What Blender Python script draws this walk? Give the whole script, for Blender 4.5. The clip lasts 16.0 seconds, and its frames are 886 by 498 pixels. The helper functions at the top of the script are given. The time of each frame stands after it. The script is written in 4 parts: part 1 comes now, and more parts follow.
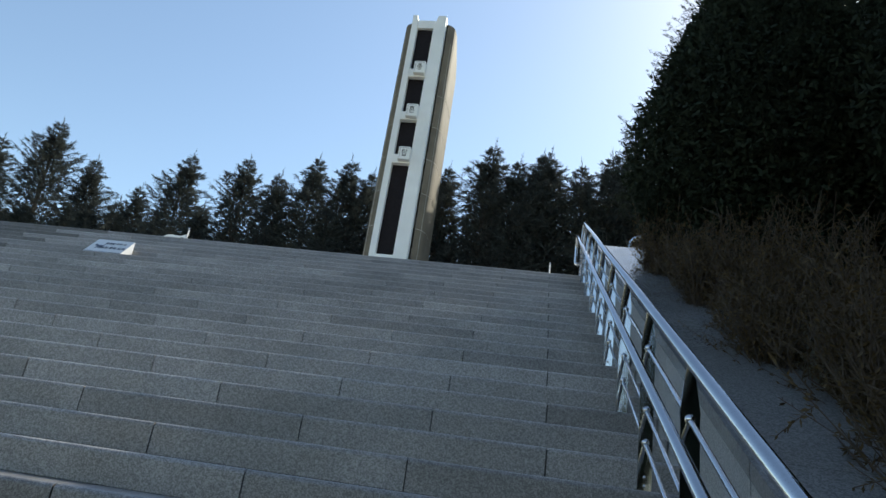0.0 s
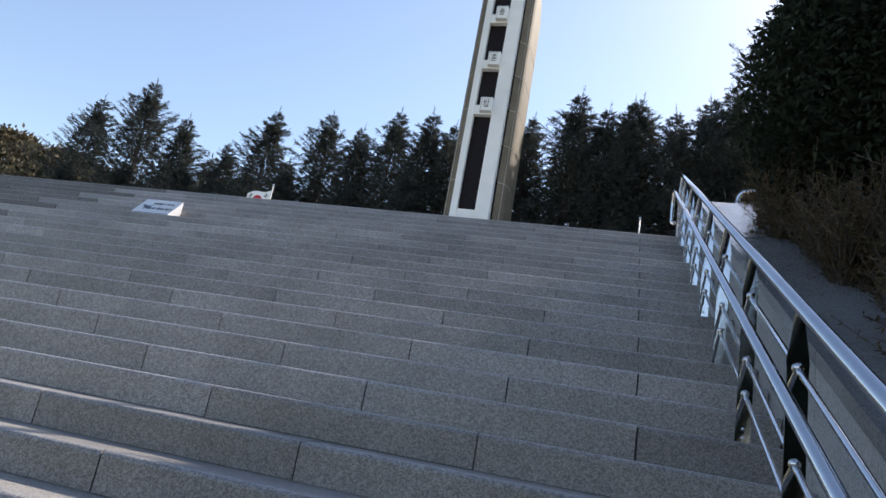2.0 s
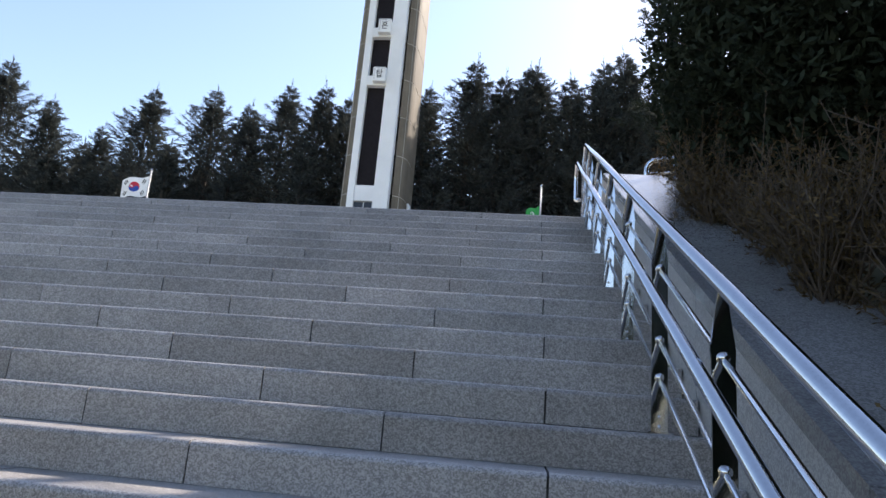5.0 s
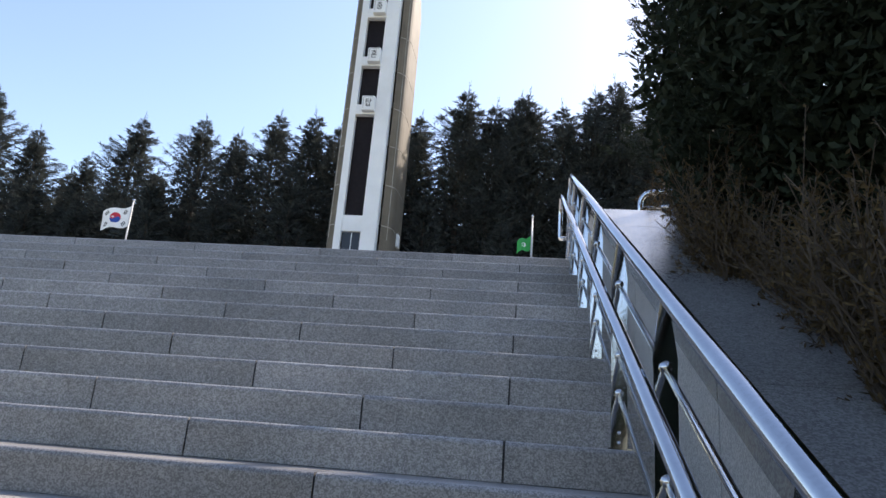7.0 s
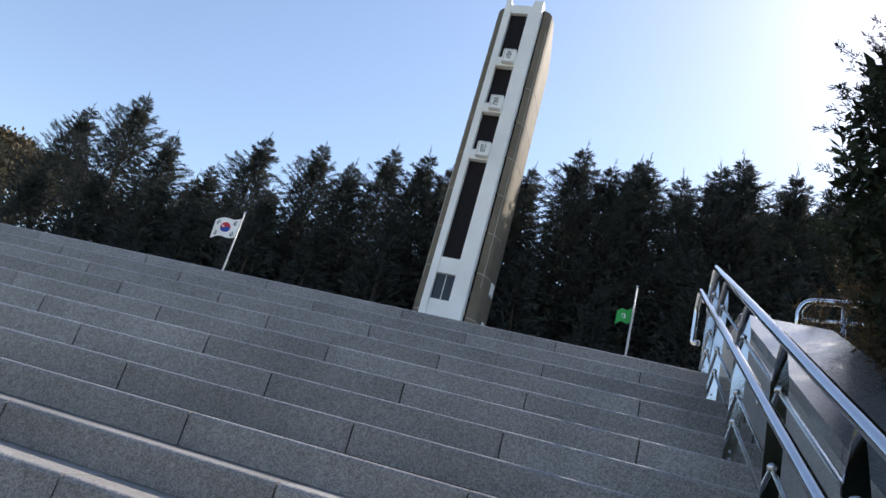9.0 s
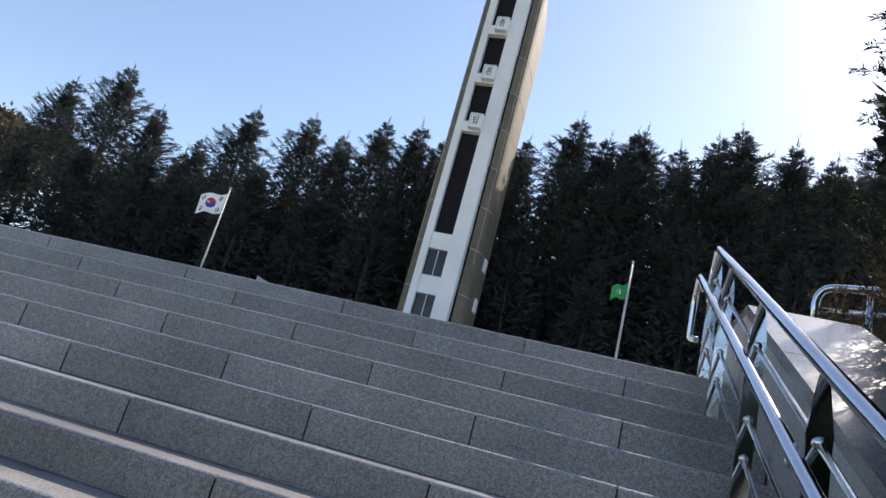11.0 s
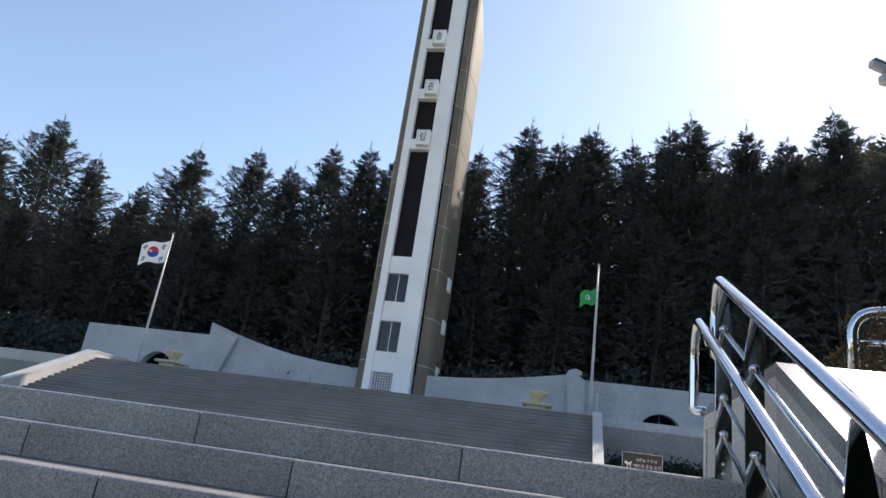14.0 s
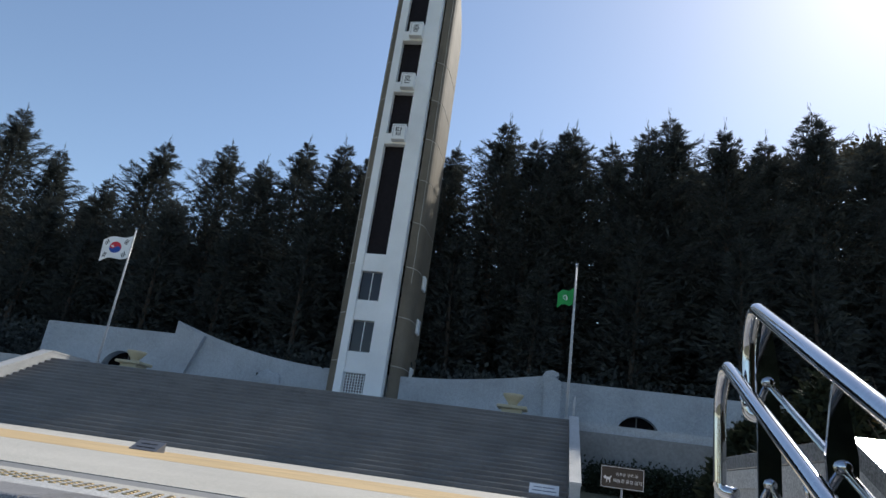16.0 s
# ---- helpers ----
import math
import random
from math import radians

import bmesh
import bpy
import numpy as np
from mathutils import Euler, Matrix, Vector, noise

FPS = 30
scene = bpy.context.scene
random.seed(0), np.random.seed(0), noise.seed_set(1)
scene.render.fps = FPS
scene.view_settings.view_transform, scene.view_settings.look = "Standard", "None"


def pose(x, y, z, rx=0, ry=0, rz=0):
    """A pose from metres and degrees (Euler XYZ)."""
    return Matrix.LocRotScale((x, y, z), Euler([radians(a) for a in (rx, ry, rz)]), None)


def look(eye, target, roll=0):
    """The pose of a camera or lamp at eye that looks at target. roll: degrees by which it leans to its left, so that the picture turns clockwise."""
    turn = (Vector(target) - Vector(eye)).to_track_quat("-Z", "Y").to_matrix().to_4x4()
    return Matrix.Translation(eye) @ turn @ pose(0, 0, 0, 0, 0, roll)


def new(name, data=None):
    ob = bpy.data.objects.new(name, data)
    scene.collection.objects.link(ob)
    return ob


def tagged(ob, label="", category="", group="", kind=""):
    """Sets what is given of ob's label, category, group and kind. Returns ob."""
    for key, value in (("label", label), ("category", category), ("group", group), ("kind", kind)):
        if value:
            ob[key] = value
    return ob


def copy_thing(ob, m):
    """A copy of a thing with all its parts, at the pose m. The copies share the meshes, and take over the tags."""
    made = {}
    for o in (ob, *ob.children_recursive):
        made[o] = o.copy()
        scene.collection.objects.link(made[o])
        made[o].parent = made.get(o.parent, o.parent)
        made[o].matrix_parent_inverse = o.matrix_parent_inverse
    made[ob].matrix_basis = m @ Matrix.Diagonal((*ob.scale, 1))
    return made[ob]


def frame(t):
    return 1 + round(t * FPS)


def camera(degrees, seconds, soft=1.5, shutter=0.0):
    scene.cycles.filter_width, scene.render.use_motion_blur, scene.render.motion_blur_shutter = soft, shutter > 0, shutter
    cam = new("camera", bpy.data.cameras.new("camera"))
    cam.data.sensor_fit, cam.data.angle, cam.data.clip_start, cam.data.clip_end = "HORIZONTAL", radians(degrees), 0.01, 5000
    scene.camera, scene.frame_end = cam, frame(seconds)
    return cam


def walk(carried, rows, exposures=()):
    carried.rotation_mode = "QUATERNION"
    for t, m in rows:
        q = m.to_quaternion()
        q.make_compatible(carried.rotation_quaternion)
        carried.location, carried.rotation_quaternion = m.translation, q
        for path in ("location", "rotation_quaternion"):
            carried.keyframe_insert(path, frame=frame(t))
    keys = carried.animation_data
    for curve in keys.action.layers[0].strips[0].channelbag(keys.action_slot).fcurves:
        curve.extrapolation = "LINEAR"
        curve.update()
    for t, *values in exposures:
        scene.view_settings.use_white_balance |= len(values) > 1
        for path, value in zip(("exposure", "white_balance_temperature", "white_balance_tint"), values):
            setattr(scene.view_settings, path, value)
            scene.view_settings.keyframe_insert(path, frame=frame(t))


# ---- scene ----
cam = camera(67.4, 16.0)
PATH = [
    (0, (-0.107, -9.476, -3.276), (-0.407, -7.62, -2.592), 8.4),
    (0.5, (-0.104, -9.258, -3.212), (-0.555, -7.366, -2.748), 11.9),
    (1, (-0.134, -8.959, -3.126), (-0.589, -7.076, -2.629), 10.2),
    (1.5, (-0.134, -8.73, -2.958), (-0.45, -6.865, -2.308), 9.4),
    (2, (-0.121, -8.482, -2.835), (-0.657, -6.625, -2.322), 10.3),
    (2.5, (-0.184, -8.248, -2.752), (-0.572, -6.363, -2.21), 9.2),
    (3, (-0.086, -7.94, -2.676), (-0.535, -6.064, -2.148), 6.6),
    (3.5, (-0.146, -7.736, -2.528), (-0.657, -5.869, -2.026), 9.3),
    (4, (-0.125, -7.531, -2.403), (-0.372, -5.587, -2.005), 5.3),
    (6.5, (-0.026, -6.396, -1.844), (-0.315, -4.51, -1.245), 3.9),
    (7, (0.054, -6.146, -1.744), (-0.195, -4.24, -1.191), 4.5),
    (7.5, (0.033, -5.9, -1.624), (-0.36, -3.996, -1.155), 6.0),
    (8, (-0.06, -5.723, -1.441), (-0.421, -3.868, -0.788), 10.0),
    (8.5, (-0.104, -5.348, -1.333), (-0.59, -3.515, -0.695), 15.3),
    (9, (-0.202, -5.259, -1.246), (-0.746, -3.441, -0.612), 15.8),
    (11.5, (-0.127, -4.111, -0.702), (-0.63, -2.245, -0.185), 14.8),
    (12, (-0.136, -3.917, -0.583), (-0.454, -2.002, -0.104), 13.1),
    (12.5, (-0.103, -3.685, -0.535), (-0.449, -1.764, -0.098), 9.9),
    (13, (-0.115, -3.479, -0.399), (-0.634, -1.588, -0.005), 12.6),
    (13.5, (-0.183, -3.272, -0.252), (-0.533, -1.351, 0.184), 9.7),
    (14, (-0.159, -3.074, -0.129), (-0.59, -1.226, 0.505), 8.1),
    (14.5, (-0.155, -2.894, 0.008), (-0.631, -1.096, 0.744), 8.9),
    (15, (-0.216, -2.682, 0.138), (-0.476, -0.829, 0.846), 10.5),
    (15.5, (-0.172, -2.406, 0.168), (-0.428, -0.535, 0.829), 8.0),
    (16, (-0.2, -2.168, 0.26), (-0.566, -0.306, 0.893), 7.9),
]
walk(cam, [(t, look(eye, target, roll)) for t, eye, target, roll in PATH],
     exposures=[(0, 0.55, 6900, 3), (0.5, 0.75, 7050, 8), (1.5, 0.85, 7150, 13), (2.0, 0.75, 7050, 13), (3, 1.1, 7100, 15), (4.2, 1.1, 7050, 15), (6.5, 1.0, 7000, 15), (7.5, 1.0, 7000, 15), (8, 1.25, 7100, 15), (8.5, 0.8, 6900, 13), (9, 0.65, 6850, 12),
                (11.5, 0.65, 6900, 14), (12.5, 0.8, 7100, 16), (13.5, 0.8, 7050, 15), (14.5, 0.4, 6850, 10), (15.4, 0.05, 6550, 9), (16, 0.08, 6500, 9)])

# ---- light ----
SUN_AZ, SUN_EL = radians(31), radians(43)      # clockwise from +y, above the horizon
world = bpy.data.worlds.new("sky")
scene.world = world
world.use_nodes = True
wn = world.node_tree.nodes
wn.clear()
sky = wn.new("ShaderNodeTexSky")
sky.sky_type, sky.sun_disc = "NISHITA", False
sky.sun_elevation, sky.sun_rotation = SUN_EL, SUN_AZ
sky.air_density, sky.dust_density, sky.ozone_density = 1.0, 0.40, 1.2
bg = wn.new("ShaderNodeBackground")
bg.inputs[1].default_value = 0.15
wo = wn.new("ShaderNodeOutputWorld")
world.node_tree.links.new(sky.outputs[0], bg.inputs[0])
world.node_tree.links.new(bg.outputs[0], wo.inputs[0])
lamp = bpy.data.lights.new("sun", "SUN")
lamp.energy, lamp.angle, lamp.color = 4.6, radians(0.5), (1.0, 0.95, 0.86)
sun = new("sun", lamp)
sun_from = Vector((math.sin(SUN_AZ) * math.cos(SUN_EL), math.cos(SUN_AZ) * math.cos(SUN_EL), math.sin(SUN_EL)))
sun.matrix_world = look(sun_from * 100, (0, 0, 0))


# ---- materials ----
def mat(name, base, rough=0.6, metal=0.0, spec=0.5, vary=0.15, grain=60.0, bump=0.15, stain=0.15, stain_scale=1.2,
        by_object=0.0, by_island=0.0, speck=0.0, speck_scale=260.0, through_light=0.0):
    m = bpy.data.materials.new(name)
    m.use_nodes = True
    nt = m.node_tree
    n, l = nt.nodes, nt.links
    p = n["Principled BSDF"]
    p.inputs["Roughness"].default_value = rough
    p.inputs["Metallic"].default_value = metal
    p.inputs["Specular IOR Level"].default_value = spec
    geo = n.new("ShaderNodeNewGeometry")
    co = geo.outputs["Position"]

    def noise_at(scale, detail=3.0):
        t = n.new("ShaderNodeTexNoise")
        t.inputs["Scale"].default_value = scale
        t.inputs["Detail"].default_value = detail
        l.new(co, t.inputs["Vector"])
        return t.outputs["Fac"]

    def mapped(fac, lo, hi):
        r = n.new("ShaderNodeMapRange")
        r.inputs["From Min"].default_value, r.inputs["From Max"].default_value = 0.25, 0.75
        r.inputs["To Min"].default_value, r.inputs["To Max"].default_value = lo, hi
        l.new(fac, r.inputs["Value"])
        return r.outputs[0]

    def times(a, b):
        k = n.new("ShaderNodeMath")
        k.operation = "MULTIPLY"
        l.new(a, k.inputs[0])
        l.new(b, k.inputs[1])
        return k.outputs[0]

    fine = noise_at(grain)
    k = times(mapped(fine, 1 - vary, 1 + vary), mapped(noise_at(stain_scale, 5.0), 1 - stain, 1 + stain))
    if speck:
        v = n.new("ShaderNodeTexVoronoi")
        v.inputs["Scale"].default_value = speck_scale
        l.new(co, v.inputs["Vector"])
        sep = n.new("ShaderNodeSeparateColor")
        l.new(v.outputs["Color"], sep.inputs[0])
        k = times(k, mapped(sep.outputs[0], 1 - speck, 1 + speck))
    for amount, node, socket in ((by_object, "ShaderNodeObjectInfo", "Random"), (by_island, None, "Random Per Island")):
        if amount:
            src = n.new(node) if node else geo
            r = n.new("ShaderNodeMapRange")
            r.inputs["To Min"].default_value, r.inputs["To Max"].default_value = 1 - amount, 1 + amount
            l.new(src.outputs[socket], r.inputs["Value"])
            k = times(k, r.outputs[0])
    mul = n.new("ShaderNodeVectorMath")
    mul.operation = "SCALE"
    mul.inputs[0].default_value = base
    l.new(k, mul.inputs["Scale"])
    l.new(mul.outputs[0], p.inputs["Base Color"])
    if through_light:
        tr = n.new("ShaderNodeBsdfTranslucent")
        mix = n.new("ShaderNodeMixShader")
        mix.inputs[0].default_value = through_light
        l.new(mul.outputs[0], tr.inputs["Color"])
        l.new(p.outputs[0], mix.inputs[1])
        l.new(tr.outputs[0], mix.inputs[2])
        l.new(mix.outputs[0], n["Material Output"].inputs["Surface"])
    if bump:
        b = n.new("ShaderNodeBump")
        b.inputs["Strength"].default_value = bump
        b.inputs["Distance"].default_value = 0.01
        l.new(fine, b.inputs["Height"])
        l.new(b.outputs[0], p.inputs["Normal"])
    return m


GRANITE = mat("granite", (0.270, 0.257, 0.252), rough=0.34, vary=0.22, grain=55, stain=0.24, stain_scale=1.6, by_object=0.17, speck=0.30, speck_scale=200, bump=0.12)
# darker copy of the granite: shade over the upper flight sits in its base
GRANITE_FAR = mat("shaded_far_granite", (0.150, 0.143, 0.139), rough=0.55, vary=0.12, grain=20, stain=0.25, stain_scale=0.8, by_island=0.12, by_object=0.06, speck=0.3, speck_scale=120)
PALE = mat("pale_granite", (0.41, 0.405, 0.395), rough=0.6, vary=0.1, grain=40, stain=0.14, stain_scale=1.1, speck=0.22, speck_scale=160, by_object=0.06)
# polished stone, its base lowered to carry the shade of overhanging shrubs
COPING = mat("shaded_polished_coping", (0.195, 0.193, 0.190), rough=0.21, vary=0.1, grain=40, stain=0.14, stain_scale=1.1, speck=0.22, speck_scale=160, by_object=0.06, bump=0.06)
PANEL = mat("side_panel_granite", (0.37, 0.365, 0.355), rough=0.5, vary=0.1, grain=40, stain=0.2, stain_scale=0.9, speck=0.22, speck_scale=160, by_object=0.08)
JOINT = mat("dark_joint", (0.06, 0.06, 0.06), rough=0.9)
STEEL = mat("polished_steel", (0.62, 0.63, 0.65), rough=0.08, metal=1.0, vary=0.04, grain=90, stain=0.06, stain_scale=6, bump=0.02)
PLAZA = mat("plaza_paving", (0.43, 0.41, 0.37), rough=0.75, vary=0.1, grain=30, stain=0.12, stain_scale=0.6, by_object=0.06, speck=0.15, speck_scale=120)
TAN = mat("tan_paving", (0.50, 0.36, 0.19), rough=0.8, vary=0.14, grain=25, stain=0.18, stain_scale=1.0, by_object=0.08)
BRASS = mat("brass_stud", (0.62, 0.45, 0.24), rough=0.35, metal=0.9, vary=0.1)
DRAIN = mat("drain_grey", (0.20, 0.20, 0.20), rough=0.7, vary=0.2)
WHITE = mat("white_paint", (0.80, 0.80, 0.79), rough=0.6, vary=0.04, grain=18, stain=0.09, stain_scale=0.45, bump=0.08)
BROWN = mat("brown_tile", (0.165, 0.139, 0.105), rough=0.7, spec=0.2, vary=0.10, grain=14, stain=0.20, stain_scale=0.7, by_object=0.08, bump=0.1)
GROUT = mat("pale_grout", (0.40, 0.37, 0.32), rough=0.8)
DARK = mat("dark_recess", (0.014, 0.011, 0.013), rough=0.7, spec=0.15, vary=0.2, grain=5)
GLASS = mat("dark_window_glass", (0.02, 0.023, 0.03), rough=0.08, vary=0.02, bump=0.0, spec=0.35)
RELIEF = mat("grey_stone_wall", (0.36, 0.38, 0.40), rough=0.7, vary=0.12, grain=9, stain=0.2, stain_scale=0.5, speck=0.15, speck_scale=60)
BLACK = mat("black_ink", (0.02, 0.02, 0.022), rough=0.6, vary=0.05)
SIGN_WHITE = mat("sign_white", (0.74, 0.75, 0.77), rough=0.5, vary=0.04, stain=0.06)
SIGN_BROWN = mat("sign_brown", (0.045, 0.035, 0.03), rough=0.4, vary=0.05)
SLATE = mat("slate_plate", (0.11, 0.115, 0.13), rough=0.5, vary=0.08, stain=0.1)
SIGN_INK = mat("sign_blue_grey", (0.10, 0.12, 0.17), rough=0.6, vary=0.05)
CLOTH = mat("flag_white", (0.82, 0.82, 0.82), rough=0.8, vary=0.03)
RED = mat("flag_red", (0.55, 0.03, 0.05), rough=0.8, vary=0.03)
BLUE = mat("flag_blue", (0.02, 0.07, 0.32), rough=0.8, vary=0.03)
GREEN = mat("flag_green", (0.02, 0.30, 0.07), rough=0.8, vary=0.06)
BARK = mat("bark", (0.070, 0.056, 0.045), rough=0.9, vary=0.35, grain=14, bump=0.5)
TWIG = mat("dry_twig", (0.075, 0.055, 0.038), rough=0.9, vary=0.3, grain=30)
CEDAR = mat("cedar_needles", (0.060, 0.068, 0.065), rough=0.8, spec=0.12, vary=0.3, grain=3, stain=0.3, stain_scale=0.25, by_island=0.35, bump=0, through_light=0.3)
JUNIPER = mat("juniper_needles", (0.026, 0.034, 0.021), rough=0.8, spec=0.12, vary=0.3, grain=5, stain=0.3, stain_scale=0.8, by_island=0.35, bump=0, through_light=0.12)
LEAF_DRY = mat("dry_leaves", (0.080, 0.054, 0.022), rough=0.7, spec=0.3, vary=0.3, grain=6, stain=0.35, stain_scale=1.5, by_island=0.45, bump=0, through_light=0.25)
HILLWOOD = mat("winter_woodland", (0.115, 0.098, 0.066), rough=0.85, spec=0.1, vary=0.3, grain=1.5, stain=0.35, stain_scale=0.06, by_island=0.45, bump=0, through_light=0.2)
GRASS = mat("rough_ground", (0.10, 0.095, 0.055), rough=0.95, vary=0.3, grain=4, stain=0.3, stain_scale=0.1)
URN = mat("urn_stone", (0.46, 0.40, 0.27), rough=0.7, vary=0.12, grain=20)
BLUESTONE = mat("dark_low_wall", (0.20, 0.20, 0.20), rough=0.8, vary=0.15, grain=10, stain=0.3, stain_scale=0.5)
CAM_GREY = mat("camera_grey", (0.45, 0.45, 0.46), rough=0.4, vary=0.05)


# ---- mesh helpers ----
def part(name, bm, material, parent=None, label="", smooth=False):
    me = bpy.data.meshes.new(name)
    bm.to_mesh(me)
    bm.free()
    me.materials.append(material)
    if smooth:
        me.polygons.foreach_set("use_smooth", [True] * len(me.polygons))
    ob = new(name, me)
    if parent:
        ob.parent = parent
    if label:
        ob["label"] = label
    return ob


def share(name, me, parent, place):
    ob = new(name, me)
    ob.parent = parent
    ob.location = place
    return ob


def empty(name, place=(0, 0, 0), rz=0.0):
    ob = new(name)
    ob.location = place
    ob.rotation_euler = (0, 0, rz)
    return ob


def box(bm, x0, y0, z0, x1, y1, z1, bevel=0.0):
    m = Matrix.LocRotScale(((x0 + x1) / 2, (y0 + y1) / 2, (z0 + z1) / 2), None, (x1 - x0, y1 - y0, z1 - z0))
    made = bmesh.ops.create_cube(bm, size=1, matrix=m)
    if bevel:
        edges = list({e for v in made["verts"] for e in v.link_edges})
        bmesh.ops.bevel(bm, geom=edges, offset=bevel, segments=1, affect="EDGES")
    return bm


def boxm(*a, bevel=0.0):
    return box(bmesh.new(), *a, bevel=bevel)


def prism(outline, axis, a, b, bm=None):
    """A solid from an outline in the two other axes, drawn out along axis from a to b."""
    bm = bm or bmesh.new()

    def at(u, v, w):
        return {"x": (w, u, v), "y": (u, w, v), "z": (u, v, w)}[axis]
    lo = [bm.verts.new(at(u, v, a)) for u, v in outline]
    hi = [bm.verts.new(at(u, v, b)) for u, v in outline]
    k = len(outline)
    made = [bm.faces.new(lo), bm.faces.new(hi[::-1])]
    for i in range(k):
        made.append(bm.faces.new((lo[i], hi[i], hi[(i + 1) % k], lo[(i + 1) % k])))
    bmesh.ops.recalc_face_normals(bm, faces=made)
    return bm


def tube(points, radius, sides=12, bm=None, caps=True, radii=None):
    """A round bar along a line of points."""
    bm = bm or bmesh.new()
    pts = [Vector([float(c) for c in p]) for p in points]
    rings = []
    up = Vector((0.31, 0.17, 0.93)).normalized()
    for i, p in enumerate(pts):
        d = (pts[min(i + 1, len(pts) - 1)] - pts[max(i - 1, 0)]).normalized()
        a = d.cross(up)
        if a.length < 0.05:
            a = d.cross(Vector((1, 0, 0)))
        a.normalize()
        b = d.cross(a)
        r = float(radii[i]) if radii else radius
        rings.append([bm.verts.new(p + r * (math.cos(2 * math.pi * k / sides) * a + math.sin(2 * math.pi * k / sides) * b)) for k in range(sides)])
    for q, w in zip(rings, rings[1:]):
        for k in range(sides):
            bm.faces.new((q[k], q[(k + 1) % sides], w[(k + 1) % sides], w[k]))
    if caps:
        bm.faces.new(rings[0])
        bm.faces.new(rings[-1][::-1])
        bmesh.ops.recalc_face_normals(bm, faces=bm.faces)
    return bm


def fillet(points, r, n=6):
    """A line of points with its corners rounded."""
    pts = [Vector([float(c) for c in p]) for p in points]
    out = [pts[0]]
    for a, b, c in zip(pts, pts[1:], pts[2:]):
        k = min(r, (a - b).length * 0.48, (c - b).length * 0.48)
        p, q = b + (a - b).normalized() * k, b + (c - b).normalized() * k
        for i in range(n + 1):
            t = i / n
            out.append(p * (1 - t) ** 2 + b * 2 * t * (1 - t) + q * t ** 2)
    return out + [pts[-1]]


def lathe(profile, sides=24, bm=None, place=(0, 0, 0)):
    bm = bm or bmesh.new()
    rings = [[bm.verts.new((place[0] + r * math.cos(2 * math.pi * k / sides), place[1] + r * math.sin(2 * math.pi * k / sides), place[2] + z))
              for k in range(sides)] for r, z in profile]
    for q, w in zip(rings, rings[1:]):
        for k in range(sides):
            bm.faces.new((q[k], q[(k + 1) % sides], w[(k + 1) % sides], w[k]))
    bm.faces.new(rings[0][::-1])
    bm.faces.new(rings[-1])
    return bm


def ball(bm, place, r):
    bmesh.ops.create_icosphere(bm, subdivisions=2, radius=r, matrix=Matrix.Translation(place))
    return bm


def lettering(name, text, size, material, parent, m, thick=0.004):
    """Words as a thin solid, centred on the pose m (x along the line, y up the letters)."""
    cu = bpy.data.curves.new(name, "FONT")
    cu.body, cu.size, cu.align_x, cu.align_y, cu.extrude = text, size, "CENTER", "CENTER", thick / 2
    cu.resolution_u = 3
    ob = new(name, cu)
    bpy.context.view_layer.update()
    me = bpy.data.meshes.new_from_object(ob.evaluated_get(bpy.context.evaluated_depsgraph_get()))
    bpy.data.objects.remove(ob)
    me.materials.clear()
    me.materials.append(material)
    made = new(name, me)
    made.parent = parent
    made.matrix_basis = m
    return made


def blades(places, ways, length, width, rng, material, name, parent=None, label="", keep_flat=0.0):
    """Many small pointed leaves in one mesh: a place and a way for each."""
    k = len(places)
    ways = ways / np.maximum(np.linalg.norm(ways, axis=1, keepdims=True), 1e-6)
    side = np.cross(ways, rng.normal(size=(k, 3)))
    side /= np.maximum(np.linalg.norm(side, axis=1, keepdims=True), 1e-6)
    ln = length * rng.uniform(0.6, 1.4, (k, 1))
    wd = width * rng.uniform(0.7, 1.3, (k, 1))
    v = np.empty((k, 4, 3))
    v[:, 0] = places
    v[:, 1] = places + ways * ln * 0.45 + side * wd
    v[:, 2] = places + ways * ln
    v[:, 3] = places + ways * ln * 0.45 - side * wd
    me = bpy.data.meshes.new(name)
    me.vertices.add(4 * k)
    me.vertices.foreach_set("co", v.ravel())
    me.loops.add(4 * k)
    me.loops.foreach_set("vertex_index", np.arange(4 * k))
    me.polygons.add(k)
    me.polygons.foreach_set("loop_start", np.arange(0, 4 * k, 4))
    me.update(calc_edges=True)
    me.validate()
    me.materials.append(material)
    ob = new(name, me)
    if parent:
        ob.parent = parent
    if label:
        ob["label"] = label
    return ob


# ---- the plan ----
R, T, L = 0.157, 0.31, 1.314      # riser, tread, length of a step block
SLOPE = R / T
ROWS_1 = 37                       # steps of the lower flight, counted down from the plaza
FACE = 0.66                       # inner face of the sloped side wall
LEFT = -22.85                     # far side of the flights
FOOT_2, ROWS_2, Z0_2 = 19.4, 19, -0.12   # upper flight
TOP_2 = FOOT_2 + (ROWS_2 - 1) * T
Z_2 = Z0_2 + ROWS_2 * R
RIGHT_2 = 0.38                    # right end of the upper flight
AXIS = -11.0
NOSE = [(0, -0.020), (0.0015, -0.013), (0.0055, -0.0065), (0.012, -0.0020), (0.021, 0)]   # rounded front edge of a step
W_OUT = 1.31                      # outer face of the side wall


def wall_top(y):
    return SLOPE * min(y, 0.03) + 0.505


